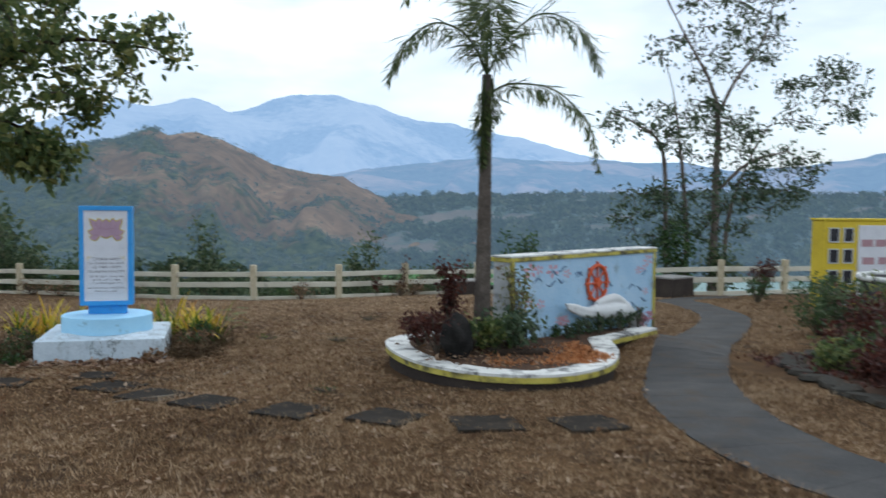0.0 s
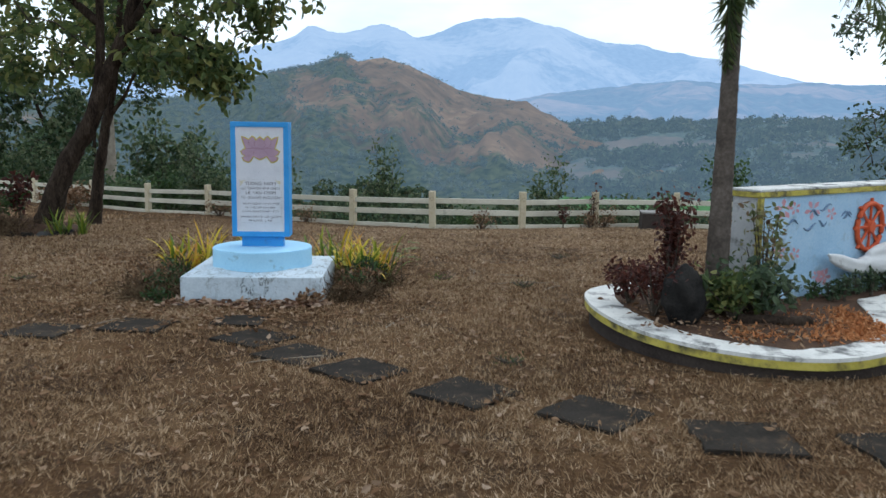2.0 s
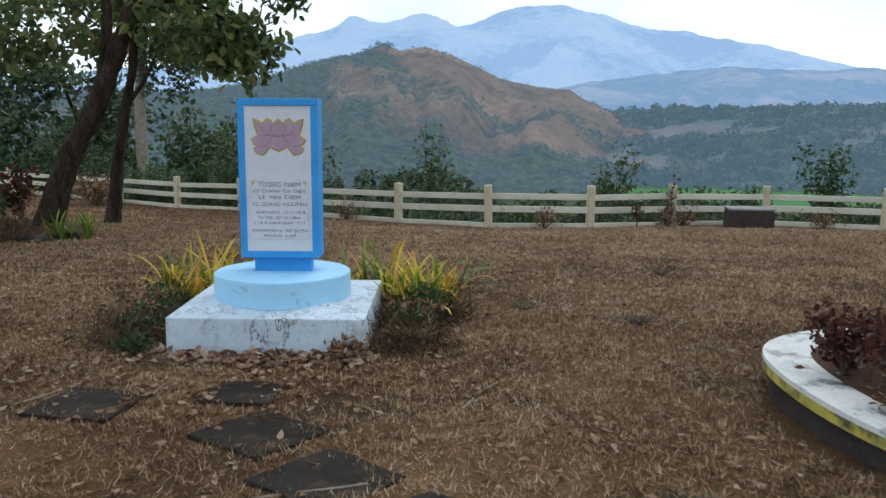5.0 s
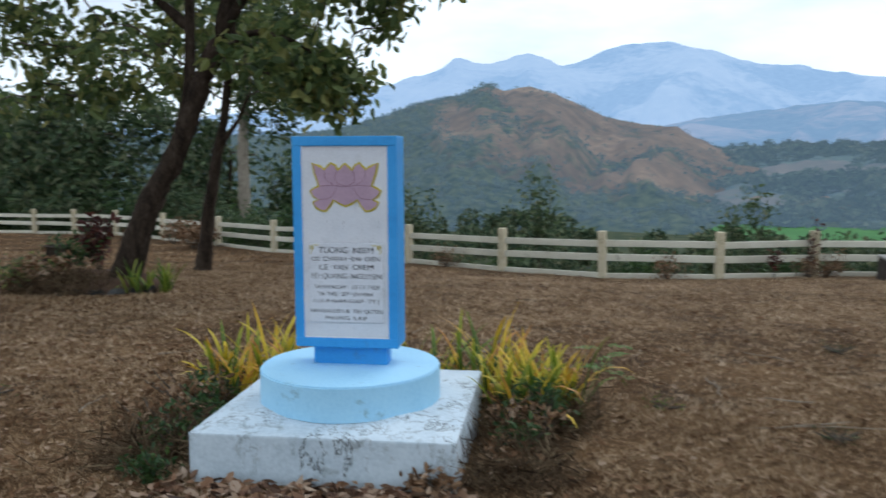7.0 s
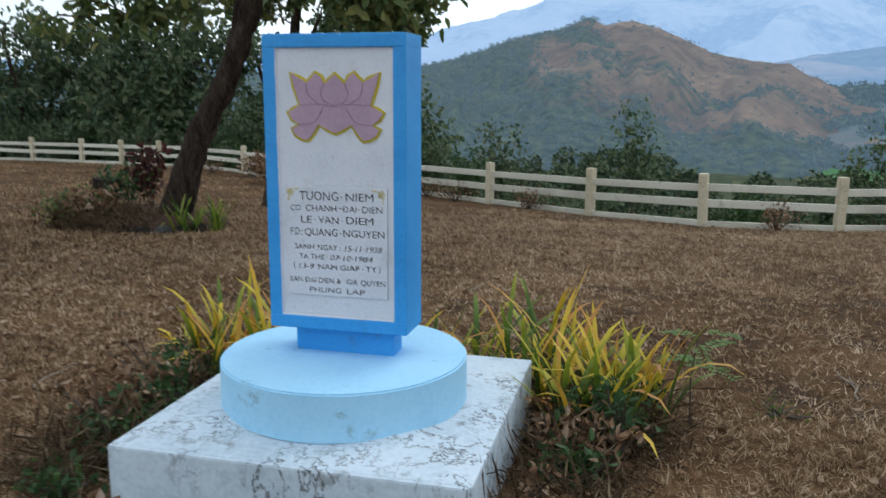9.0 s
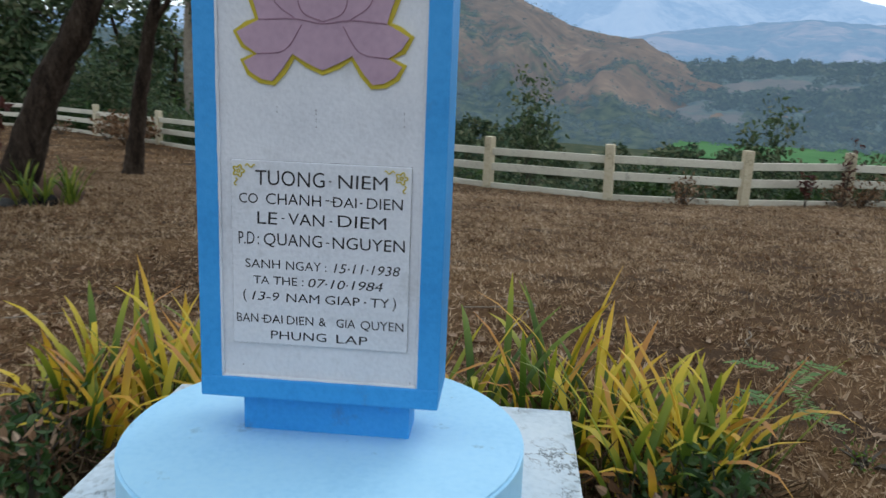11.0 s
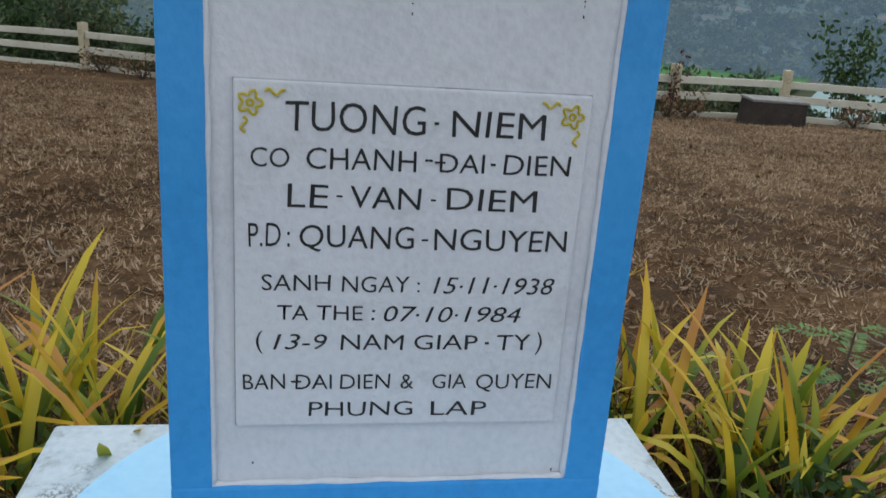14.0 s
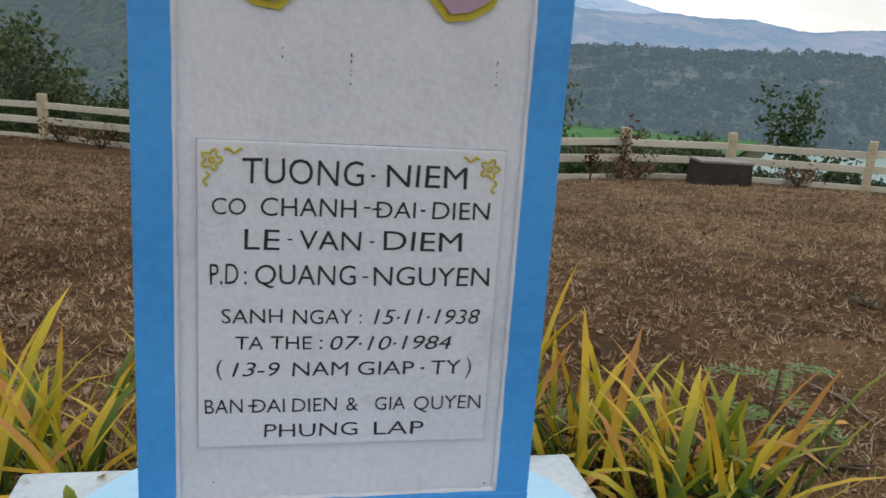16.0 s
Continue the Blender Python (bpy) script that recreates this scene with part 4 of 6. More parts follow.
cs = cs[(cs[:, 1] > 7.75 + np.abs(cs[:, 0] - 3.25) * 0.75) & (cs[:, 1] < 8.75 + (cs[:, 0] - 2.9) * 0.45)]
chips = leaf_mesh("wood_chips", cs, 6500, 0.045, (0.05, 0.05, 0.012), 6, M_CHIP, 0.0, 0.4)
pl = g.normal(0, 1, (260, 2)) * [0.45, 0.5] + [2.75, 9.0]
pl = pl[(((pl[:, 0] - 3.0) / 0.95) ** 2 + ((pl[:, 1] - 9.1) / 1.1) ** 2) < 1]
tagged(leaf_mesh("planter_litter", np.column_stack([pl, np.full(len(pl), -0.11)]), 900, 0.055, (0.08, 0.08, 0.015), 16, M_LEAF_DRY, 0.0, 0.5, 0.3), "dead brown leaves lying on the planter soil", "leaf litter", kind="stuff")
tagged(chips, "loose orange brown wood chips strewn in the planter", "wood chips", kind="stuff")

bm = bmesh.new()
bmesh.ops.create_icosphere(bm, subdivisions=4, radius=1)
for v in bm.verts:
    k = 1 + 0.3 * noise.fractal(v.co * 1.3, 1, 2, 5)
    v.co = Vector((v.co.x * 0.18 * k, v.co.y * 0.15 * k, v.co.z * 0.245 * k))
bmesh.ops.transform(bm, matrix=pose(2.47, 8.72, 0.08, 0, 4, 20), verts=bm.verts)
M_ROCK = surface("black_rock", [(0.008, 0.008, 0.008), (0.018, 0.017, 0.016), (0.034, 0.031, 0.028)], 6, 50, 0.8, 0.6, 0.02)
rock = mesh_object("boulder", bm, M_ROCK, True)
tagged(rock, "upright black boulder standing in the planter", "rock")
bm = bmesh.new()
line = smooth_line([(2.88, 8.62, -0.09), (3.05, 8.55, -0.085), (3.25, 8.52, -0.09), (3.45, 8.56, -0.09)], 4)
tube(bm, line, [0.05] * len(line), 10)
tagged(mesh_object("log", bm, M_BARK, True), "short dark log lying on the planter soil", "log")

# ---- palm ----
palm = thing("palm_tree", (2.86, 9.1, -0.15), "slim palm with arching feathery fronds in the planter", "palm")
M_PALMTRUNK = surface("palm_bark", [(0.05, 0.041, 0.035), (0.095, 0.079, 0.067), (0.16, 0.136, 0.116)], 9, 40, 0.9, 0.6, 0.01)
bm = bmesh.new()
tp, tr = [], []
for i in range(90):
    s = i / 89
    tp.append((2.86 + 0.02 * s, 9.1, -0.2 + 3.2 * s))
    tr.append((0.112 - 0.055 * s ** 0.7) * (1 + (0.05 if i % 5 == 0 else 0.0)) * (1 + 0.25 * max(0, 0.1 - s) * 5))
tube(bm, tp, tr, 18)
part("trunk", bm, M_PALMTRUNK, palm, "ringed grey brown trunk", True)


def frond(points, leaf_len, seed, gap=0.021, hang=0.6):
    """A rachis with two rows of narrow leaflets."""
    r = random.Random(seed)
    line = smooth_line([(2.88 + x, 9.1 + y, z) for x, y, z in points], 14)
    bm = bmesh.new()
    tube(bm, line, [0.016 * (1 - 0.85 * i / len(line)) for i in range(len(line))], 6)
    rach = part("rachis", bm, M_PALM, palm)
    vs, fs = [], []
    total = sum((b - a).length for a, b in zip(line, line[1:]))
    run = 0.0
    for a, b in zip(line, line[1:]):
        d = (b - a)
        seg = d.length
        d.normalize()
        side = d.cross(Vector((0, 0, 1)))
        side = side.normalized() if side.length > 0.15 else Vector((0.8, -0.6, 0)).normalized()
        k = max(1, int(seg / gap))
        for j in range(k):
            s = (run + seg * j / k) / total
            if s < 0.08:
                continue
            for sg in (-1, 1, -1, 1):
                ln = 1.25 * leaf_len * (math.sin(math.pi * min(1, 0.18 + 0.82 * s)) * 0.75 + 0.35) * r.uniform(0.75, 1.15)
                p = a + d * (seg * j / k)
                w = (side * sg * r.uniform(0.25, 1.1) + d * r.uniform(0.15, 0.6) + Vector((r.uniform(-0.35, 0.35), r.uniform(-0.35, 0.35), r.uniform(-0.55, 0.55)))).normalized()
                e = p + (w - Vector((0, 0, hang))).normalized() * ln
                m1 = (p + e) / 2 + w * ln * 0.06
                t = w.cross(Vector((r.uniform(-1, 1), r.uniform(-1, 1), 1))).normalized() * r.uniform(0.008, 0.013)
                i0 = len(vs)
                vs += [p, m1 + t, e, m1 - t]
                fs += [(i0, i0 + 1, i0 + 3), (i0 + 1, i0 + 2, i0 + 3)]
        run += seg
    lf = from_arrays("frond", vs, fs, M_PALM)
    adopt(lf, rach)


frond([(0, 0, 3.0), (-0.25, -0.1, 3.38), (-0.65, -0.2, 3.50), (-1.0, -0.25, 3.25), (-1.2, -0.25, 2.82)], 0.30, 1)
frond([(0, 0, 3.0), (0.22, 0.0, 3.4), (0.65, -0.05, 3.72), (1.15, -0.05, 3.55), (1.38, -0.05, 3.10)], 0.34, 2)
frond([(0.03, 0, 2.80), (0.35, 0.1, 2.93), (0.9, 0.15, 2.88), (1.32, 0.15, 2.5), (1.47, 0.15, 1.95)], 0.26, 3)
frond([(0, 0, 3.0), (-0.06, -0.2, 3.5), (-0.14, -0.5, 3.75), (-0.25, -0.95, 3.45), (-0.32, -1.15, 3.0)], 0.34, 4)
frond([(0, 0, 3.05), (-0.08, 0.1, 3.6), (-0.25, 0.3, 4.1), (-0.55, 0.5, 4.3), (-0.85, 0.6, 3.9)], 0.34, 5)
frond([(0, 0, 3.05), (0.05, 0.15, 3.7), (0.15, 0.35, 4.3), (0.4, 0.6, 4.5), (0.8, 0.8, 4.2)], 0.34, 6)
frond([(-0.04, -0.05, 2.95), (-0.07, -0.07, 2.6), (-0.07, -0.07, 2.2), (-0.06, -0.07, 1.95)], 0.17, 7, 0.013, 0.8)
frond([(0.05, -0.05, 2.95), (0.06, -0.07, 2.7), (0.05, -0.08, 2.45)], 0.17, 9, 0.016, 0.6)

# ---- planter plants ----


def shrub(name, at, stems, reach, top, leaf, count, size, seed, label, spread=0.05, mat_stem=None):
    t = thing(name, at, label, "shrub")
    r = random.Random(seed)
    bm = bmesh.new()
    cs = []
    base = Vector(at)
    for k in range(stems):
        a = r.uniform(0, 6.28)
        d = Vector((math.cos(a), math.sin(a), 0)) * reach * r.uniform(0.2, 1.0)
        h = top * r.uniform(0.55, 1.0)
        p = [base + Vector((0, 0, -0.05)), base + d * 0.35 + Vector((0, 0, h * 0.4)), base + d * 0.75 + Vector((0, 0, h * 0.75)), base + d + Vector((0, 0, h))]
        tube(bm, p, [0.012, 0.009, 0.006, 0.003], 4)
        cs += [p[1] + (p[3] - p[1]) * s for s in (0.3, 0.55, 0.75, 0.9, 1.0)]
    tagged(part("stem", bm, mat_stem or M_TWIG, t), kind="stuff")
    adopt(leaf_mesh("foliage", [c.to_tuple() for c in cs], count, size, (spread, spread, spread), seed, leaf), t)
    return t


shrub("red_shrub", (2.50, 9.25, -0.12), 9, 0.20, 1.02, M_LEAF_RED, 700, 0.055, 21, "tall shrub with dark red leaves", 0.045)
shrub("red_shrub", (2.30, 9.0, -0.14), 14, 0.36, 0.48, M_LEAF_RED, 850, 0.048, 22, "low bushy shrub with dark red leaves", 0.05)
shrub("red_shrub", (2.22, 9.5, -0.15), 10, 0.25, 0.36, M_LEAF_RED, 700, 0.05, 23, "low bushy shrub with dark red leaves", 0.05)
shrub("green_shrub", (3.12, 8.85, -0.1), 15, 0.34, 0.42, M_LEAF_MID, 480, 0.075, 24, "dense dark green shrub in the planter", 0.06)
shrub("green_shrub", (2.88, 8.72, -0.1), 12, 0.3, 0.34, M_LEAF_DARK, 500, 0.08, 25, "dense dark green shrub in the planter", 0.05)
shrub("yellow_green_shrub", (3.3, 9.15, -0.1), 10, 0.2, 0.92, M_LEAF_PALE, 280, 0.06, 26, "thin yellow green shrub beside the wall end", 0.05)
for k in range(12):
    u = 0.75 + 0.165 * k
    p = on_wall(u, 0, 0.16 + 0.05 * (k % 3))
    shrub("low_plant", (p.x, p.y, -0.17), 6, 0.07, 0.20 + 0.05 * (k % 3), M_LEAF_MID if k % 3 else M_LEAF_SHRUB, 110, 0.045, 40 + k, "small leafy plant at the foot of the mural", 0.02)
p = on_wall(2.75, 0, 0.2)
M_BLOSSOM = leafy("pink_blossom", [(0.45, 0.16, 0.24), (0.6, 0.32, 0.38), (0.3, 0.12, 0.16)])
shrub("flowering_plant", (p.x, p.y, -0.17), 9, 0.15, 0.22, M_BLOSSOM, 260, 0.045, 60, "low plant with pink blossoms", 0.03)

# ---- strap-leaved plants round the monument ----


def strap_clump(at, count, length, seed, label="clump of yellow green strap leaves beside the base", mat=None):
    t = thing("strap_plant", at, label, "plant", "strap plants round the monument")
    r = random.Random(seed)
    for k in range(count):
        a = r.uniform(0, 6.28)
        out = r.uniform(0.08, 0.6)
        ln = length * r.uniform(0.6, 1.15)
        w = r.uniform(0.0095, 0.017)
        bend = r.uniform(0.15, 1.1) if r.random() < 0.8 else r.uniform(1.3, 2.2)
        d = Vector((math.cos(a), math.sin(a), 0))
        s = Vector((-d.y, d.x, 0))
        p = Vector(at) + Vector((r.gauss(0, 0.05), r.gauss(0, 0.05), 0))
        tilt = math.atan2(out, 1.0)
        vs, fs = [], []
        n = 7
        for j in range(n + 1):
            q = j / n
            wid = w * (0.55 + 1.3 * q) * (1 - q) ** 0.55 * 1.3 + 0.001
            keel = d * (wid * 0.35)
            vs += [p + s * wid, p - keel, p - s * wid]
            ang = tilt + bend * q * q * 1.3
            p = p + (d * math.sin(ang) + Vector((0, 0, 1)) * math.cos(ang)) * ln / n
        for j in range(n):
            b = 3 * j
            fs += [(b, b + 1, b + 4, b + 3), (b + 1, b + 2, b + 5, b + 4)]
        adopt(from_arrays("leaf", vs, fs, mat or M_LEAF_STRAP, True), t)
    return t


r = random.Random(77)
spots = [(-0.62, 12.45), (-0.42, 12.65), (-0.28, 12.5), (-0.2, 12.28), (-0.55, 12.85), (-0.32, 12.2), (-0.85, 12.7), (-1.1, 12.75), (-1.35, 12.7), (-0.5, 12.15), (-0.12, 12.5), (-0.75, 12.95), (-0.38, 12.0),
         (-2.35, 12.55), (-2.5, 12.8), (-2.65, 12.55), (-2.75, 12.75), (-2.2, 12.8), (-2.42, 12.3), (-2.55, 12.2), (-1.9, 12.65), (-1.65, 12.7), (-2.1, 12.5), (-2.72, 12.4)]
for k, (x, y) in enumerate(spots):
    strap_clump((x, y, yard(y) - 0.01), 15, r.uniform(0.52, 0.78), 100 + k)
for k, (x, y, rr, tt) in enumerate([(-2.7, 11.9, 0.3, 0.34), (-2.55, 11.3, 0.25, 0.24), (-2.85, 12.2, 0.35, 0.34), (-0.3, 12.05, 0.28, 0.32), (-0.5, 11.75, 0.2, 0.28), (-2.5, 10.85, 0.2, 0.14), (-0.85, 10.75, 0.14, 0.12), (-0.25, 11.95, 0.28, 0.4),
                                    (-2.75, 11.55, 0.3, 0.26), (-0.45, 11.45, 0.22, 0.22), (-0.35, 11.75, 0.25, 0.3), (-2.6, 12.1, 0.25, 0.36), (-0.5, 11.15, 0.2, 0.16), (-2.45, 11.7, 0.18, 0.3)]):
    shrub("weed", (x, y, yard(y)), 12, rr, tt, M_LEAF_SHRUB if k % 2 else M_LEAF_DRY, 190, 0.05, 140 + k, "low green weed growing beside the monument base" if k % 2 else "low withered weed growing beside the monument base", 0.035)
M_LEAF_SEEDLING = leafy("fresh_green_leaflets", [(0.06, 0.16, 0.03), (0.10, 0.22, 0.04), (0.15, 0.27, 0.06)], 0.5, 0.4)
seedling = thing("seedling", (0.1, 12.6, yard(12.6)), "slender seedling with feathery bright green leaves", "plant")
r = random.Random(170)
bm = bmesh.new()
top = Vector((0.12, 12.62, yard(12.6) + 0.50))
tube(bm, [(0.1, 12.6, yard(12.6) - 0.03), (0.09, 12.6, yard(12.6) + 0.25), top], [0.006, 0.005, 0.003], 6)
part("stem", bm, M_TWIG, seedling, "thin brown stem")
for k in range(7):
    a = k * 2.4
    d = Vector((math.cos(a), math.sin(a), 0.12 - 0.05 * (k % 3)))
    p0 = top - Vector((0, 0, 0.035 * k))
    ln = 0.20 + 0.03 * (k % 4)
    vs, fs = [], []
    across = Vector((-d.y, d.x, 0))
    for j in range(11):
        q = p0 + d * ln * (0.2 + 0.08 * j) - Vector((0, 0, 0.04 * (j / 11) ** 2))
        for sg in (-1, 1):
            e = q + (across * sg + d * 0.3) * r.uniform(0.04, 0.055) + Vector((0, 0, r.uniform(-0.01, 0.01)))
            w = d * 0.009
            i0 = len(vs)
            vs += [q, (q + e) / 2 + w, e, (q + e) / 2 - w]
            fs.append((i0, i0 + 1, i0 + 2, i0 + 3))
    adopt(from_arrays("leaf", vs, fs, M_LEAF_SEEDLING), seedling)
# dry brush skirts under the strap leaves
g = np.random.default_rng(8)
cs = np.array([(x + dx, y + dy, yard(y) + 0.07) for x, y in spots for dx, dy in ((0, 0), (0.1, -0.1), (-0.1, 0.05))]
              + [(x, y, yard(y) + 0.05) for x, y in zip(np.concatenate([g.normal(-2.6, 0.14, 60), g.normal(-0.42, 0.13, 60)]), g.uniform(10.9, 12.4, 120))])
tagged(leaf_mesh("dry_brush", cs, 11000, 0.16, (0.10, 0.10, 0.07), 9, M_BRUSH, 0.1, 0.028), "tangled dead brown stalks under the strap leaves", "dry brush", kind="stuff")
dx, dy = g.uniform(-2.35, -0.65, 260), 10.74 - np.abs(g.normal(0, 0.15, 260))
tagged(leaf_mesh("leaf_drift", np.column_stack([dx, dy, [height(a, b) + 0.035 for a, b in zip(dx, dy)]]), 330, 0.085, (0.03, 0.03, 0.008), 19, M_LEAF_DEAD, 0.0, 0.6, 0.25), "large dead leaves drifted against the monument base", "leaf litter", kind="stuff")

# ---- trees ----
tree("leaning_tree", (-7.38, 19.6, -0.9),
     [([(-7.42, 19.6, -1.15), (-7.33, 19.6, -0.6), (-6.92, 19.6, 0.45), (-6.4, 19.6, 1.35), (-5.92, 19.6, 2.4), (-5.45, 19.6, 3.6), (-5.0, 19.7, 5.2), (-4.7, 19.8, 7.0)], [0.36, 0.25, 0.19, 0.16, 0.145, 0.12, 0.10, 0.05]),
      ([(-6.45, 19.6, 1.3), (-6.2, 19.7, 2.2), (-6.15, 19.8, 3.6), (-6.2, 19.9, 5.5)], [0.11, 0.10, 0.085, 0.05]),
      ([(-5.6, 19.6, 3.2), (-4.6, 19.4, 4.3), (-3.2, 19.3, 4.9), (-1.6, 19.2, 4.8)], [0.09, 0.07, 0.05, 0.02]),
      ([(-6.15, 19.8, 3.4), (-7.2, 19.8, 4.2), (-8.8, 19.8, 4.7)], [0.09, 0.07, 0.03]),
      ([(-5.9, 19.6, 2.5), (-5.0, 19.3, 3.2), (-4.1, 19.2, 3.0), (-3.5, 19.2, 2.45)], [0.06, 0.05, 0.035, 0.02])],
     [((-3.65, 19.3, 2.42), (0.62, 0.6, 0.46), 0.75), ((-4.5, 19.3, 2.85), (0.9, 0.8, 0.5), 0.55), ((-3.3, 19.2, 3.5), (0.8, 0.8, 0.5), 0.4), ((-3.0, 19.2, 4.5), (1.7, 1.0, 0.9), 0.7), ((-1.5, 19.1, 4.9), (0.9, 0.8, 0.6), 0.3), ((-5.3, 19.5, 5.3), (2.6, 1.8, 1.6), 1.8), ((-8.5, 19.6, 4.3), (1.9, 1.5, 1.4), 1.1), ((-7.3, 20.0, 2.9), (1.2, 1.0, 0.8), 0.5), ((-5.0, 19.6, 7.2), (3.2, 2.4, 1.4), 1.2), ((-9.4, 20.2, 2.9), (1.2, 1.0, 0.9), 0.5)],
     44, 7600, 0.2, (0.15, 0.16, 0.14), 31, M_BARK, M_LEAF_DARK, "leaning dark-trunked tree with broad drooping leaves")
tree("slim_tree", (-8.6, 25.5, -1.45),
     [([(-8.65, 25.5, -1.7), (-8.55, 25.5, -1.1), (-8.4, 25.5, 0.0), (-8.15, 25.5, 1.3), (-7.95, 25.5, 2.2), (-7.7, 25.5, 4.0), (-7.5, 25.6, 6.0)], [0.25, 0.18, 0.145, 0.12, 0.105, 0.08, 0.04]),
      ([(-8.1, 25.5, 1.5), (-7.6, 25.4, 2.1), (-7.3, 25.4, 2.7)], [0.06, 0.05, 0.03])],
     [((-7.3, 25.5, 4.6), (2.2, 1.8, 1.5), 1.2), ((-6.2, 25.3, 3.0), (1.2, 1.0, 0.8), 0.5), ((-9.5, 25.6, 3.8), (1.8, 1.4, 1.4), 0.8), ((-7.6, 25.6, 6.5), (2.6, 2.0, 1.4), 0.9)],
     40, 6000, 0.19, (0.17, 0.17, 0.15), 32, M_BARK, M_LEAF_DARK, "slim dark-trunked tree near the fence")
tree("pale_tree", (-14.2, 43.0, -4.0), [([(-14.2, 43, -6), (-14.25, 43, 0), (-14.2, 43, 2.5), (-13.9, 43, 5.2), (-13.6, 43, 8)], [0.28, 0.25, 0.22, 0.20, 0.1])],
     [((-13.8, 43, 7.5), (3, 2.5, 1.8), 1), ((-12.8, 42.5, 3.5), (1.5, 1.2, 1.6), 0.5)], 40, 5000, 0.26, (0.35, 0.35, 0.3), 33, M_PALEBARK, M_LEAF_FOREST, "pale straight-trunked tree beyond the fence")
tree("airy_tree", (15.7, 24.6, -1.6),
     [([(15.73, 24.5, -2.2), (15.72, 24.5, -0.4), (15.68, 24.4, 2.0), (15.62, 24.3, 4.4), (15.2, 24.2, 5.6), (14.2, 24.0, 6.9), (13.4, 24, 8.2)], [0.18, 0.14, 0.115, 0.085, 0.055, 0.035, 0.015]),
      ([(15.62, 24.3, 4.5), (16.2, 24.3, 5.6), (17.2, 24.2, 7.1), (17.6, 24.2, 9.0)], [0.07, 0.055, 0.035, 0.015]),
      ([(14.2, 24.8, -2.0), (14.1, 24.8, 1.0), (13.9, 24.8, 3.4), (12.9, 24.8, 4.2), (12.0, 24.8, 4.5)], [0.10, 0.08, 0.06, 0.035, 0.02]),
      ([(15.0, 24.9, -2.0), (14.9, 24.9, 1.2), (14.6, 24.9, 3.6), (14.3, 24.9, 5.4)], [0.09, 0.08, 0.05, 0.02]),
      ([(15.7, 24.4, 2.0), (16.8, 24.2, 3.0), (18.2, 24.1, 3.4)], [0.07, 0.05, 0.02]),
      ([(16.4, 24.9, -2.0), (16.5, 24.9, 1.0), (17.3, 24.9, 3.2), (18.2, 24.9, 4.6)], [0.08, 0.07, 0.04, 0.02])],
     [((15.6, 24.5, 1.6), (2.6, 1.2, 1.3), 1.5), ((13.4, 24.6, 1.2), (1.2, 1.0, 1.2), 0.7), ((15.4, 24.4, 4.0), (2.2, 1.2, 1.2), 1.3), ((18.0, 24.2, 2.6), (1.6, 1.0, 1.2), 0.9), ((15.6, 24.2, 6.8), (2.8, 1.4, 1.5), 1.1), ((19.5, 24.0, 5.2), (2.0, 1.0, 1.4), 0.9), ((13.0, 24.5, 4.2), (1.3, 1.0, 0.8), 0.4), ((16.0, 24.2, 9.0), (3, 1.5, 1.5), 0.7)],
     74, 8600, 0.145, (0.16, 0.16, 0.12), 34, M_GREYBARK, M_LEAF_MID, "airy tall tree with sparse grey green leaves")
# woods beyond the fence
r = random.Random(9)
for k in range(15):
    x, y = -34 + 22 * k / 14 + r.uniform(-1, 1), r.uniform(44, 52)
    b, h = -2.1 - 36 * (1 - math.exp(-max(0, y - edge_at(x) - 0.8) / 55)), r.uniform(8, 11.5)
    tree("woodland_tree", (x, y, b), [([(x, y, b - 0.5), (x + r.uniform(-0.5, 0.5), y, b + h * 0.4), (x + r.uniform(-0.8, 0.8), y, b + h * 0.85)], [0.22, 0.16, 0.05])],
         [((x, y, b + h * 0.75), (2.6, 2.2, h * 0.26), 1.0), ((x + r.uniform(-1, 1), y - 1, b + h * 0.42), (2.6, 2.0, h * 0.22), 0.9)], 26, 2600, 0.34, (0.42, 0.42, 0.36), 200 + k, M_BARK, M_LEAF_FOREST, "dense dark green woodland tree beyond the fence", 0.4, 0.03, 8)

# ---- shrubs and weeds along the fence ----
r = random.Random(15)
for k in range(26):
    x = -17 + 32 * k / 25 + r.uniform(-0.4, 0.4)
    y = edge_at(x) + r.uniform(1.2, 3.0)
    h = r.choice([1.3, 1.6, 2.0, 2.6, 3.4])
    shrub("fence_shrub", (x, y, height(x, y) - 0.1), 12, 0.55, h, M_LEAF_FOREST if k % 3 else M_LEAF_SHRUB, 700, 0.15, 300 + k, "leafy green shrub growing behind the fence", 0.2)
for k in range(15):
    x = -33 + 25 * k / 14 + r.uniform(-0.7, 0.7)
    y = edge_at(x) + r.uniform(1.3, 3.6)
    shrub("fence_shrub", (x, y, height(x, y) - 0.1), 18, 1.25, r.uniform(1.8, 3.6), M_LEAF_FOREST if k % 4 else M_LEAF_SHRUB, 1500, 0.17, 700 + k, "dense green undergrowth behind the fence under the trees", 0.3)
for k, (x, y) in enumerate([(5.5, 26.35), (5.9, 26.4), (-6.3, 30.6), (-5.2, 29.4), (2.2, 25.1), (-3.0, 27.8), (9.4, 26.0), (-14.2, 35.6), (-12.9, 34.9), (-16.3, 36.6)]):
    shrub("fence_weed", (x, y, yard(y)), 16, 0.55, 0.42, M_LEAF_DRY, 260, 0.07, 340 + k, "dry brown weeds at the foot of the fence", 0.11)
shrub("red_shrub", (5.62, 26.5, yard(26.5)), 6, 0.2, 1.3, M_LEAF_RED, 90, 0.09, 352, "thin shrub with rusty red leaves at a fence post", 0.08)
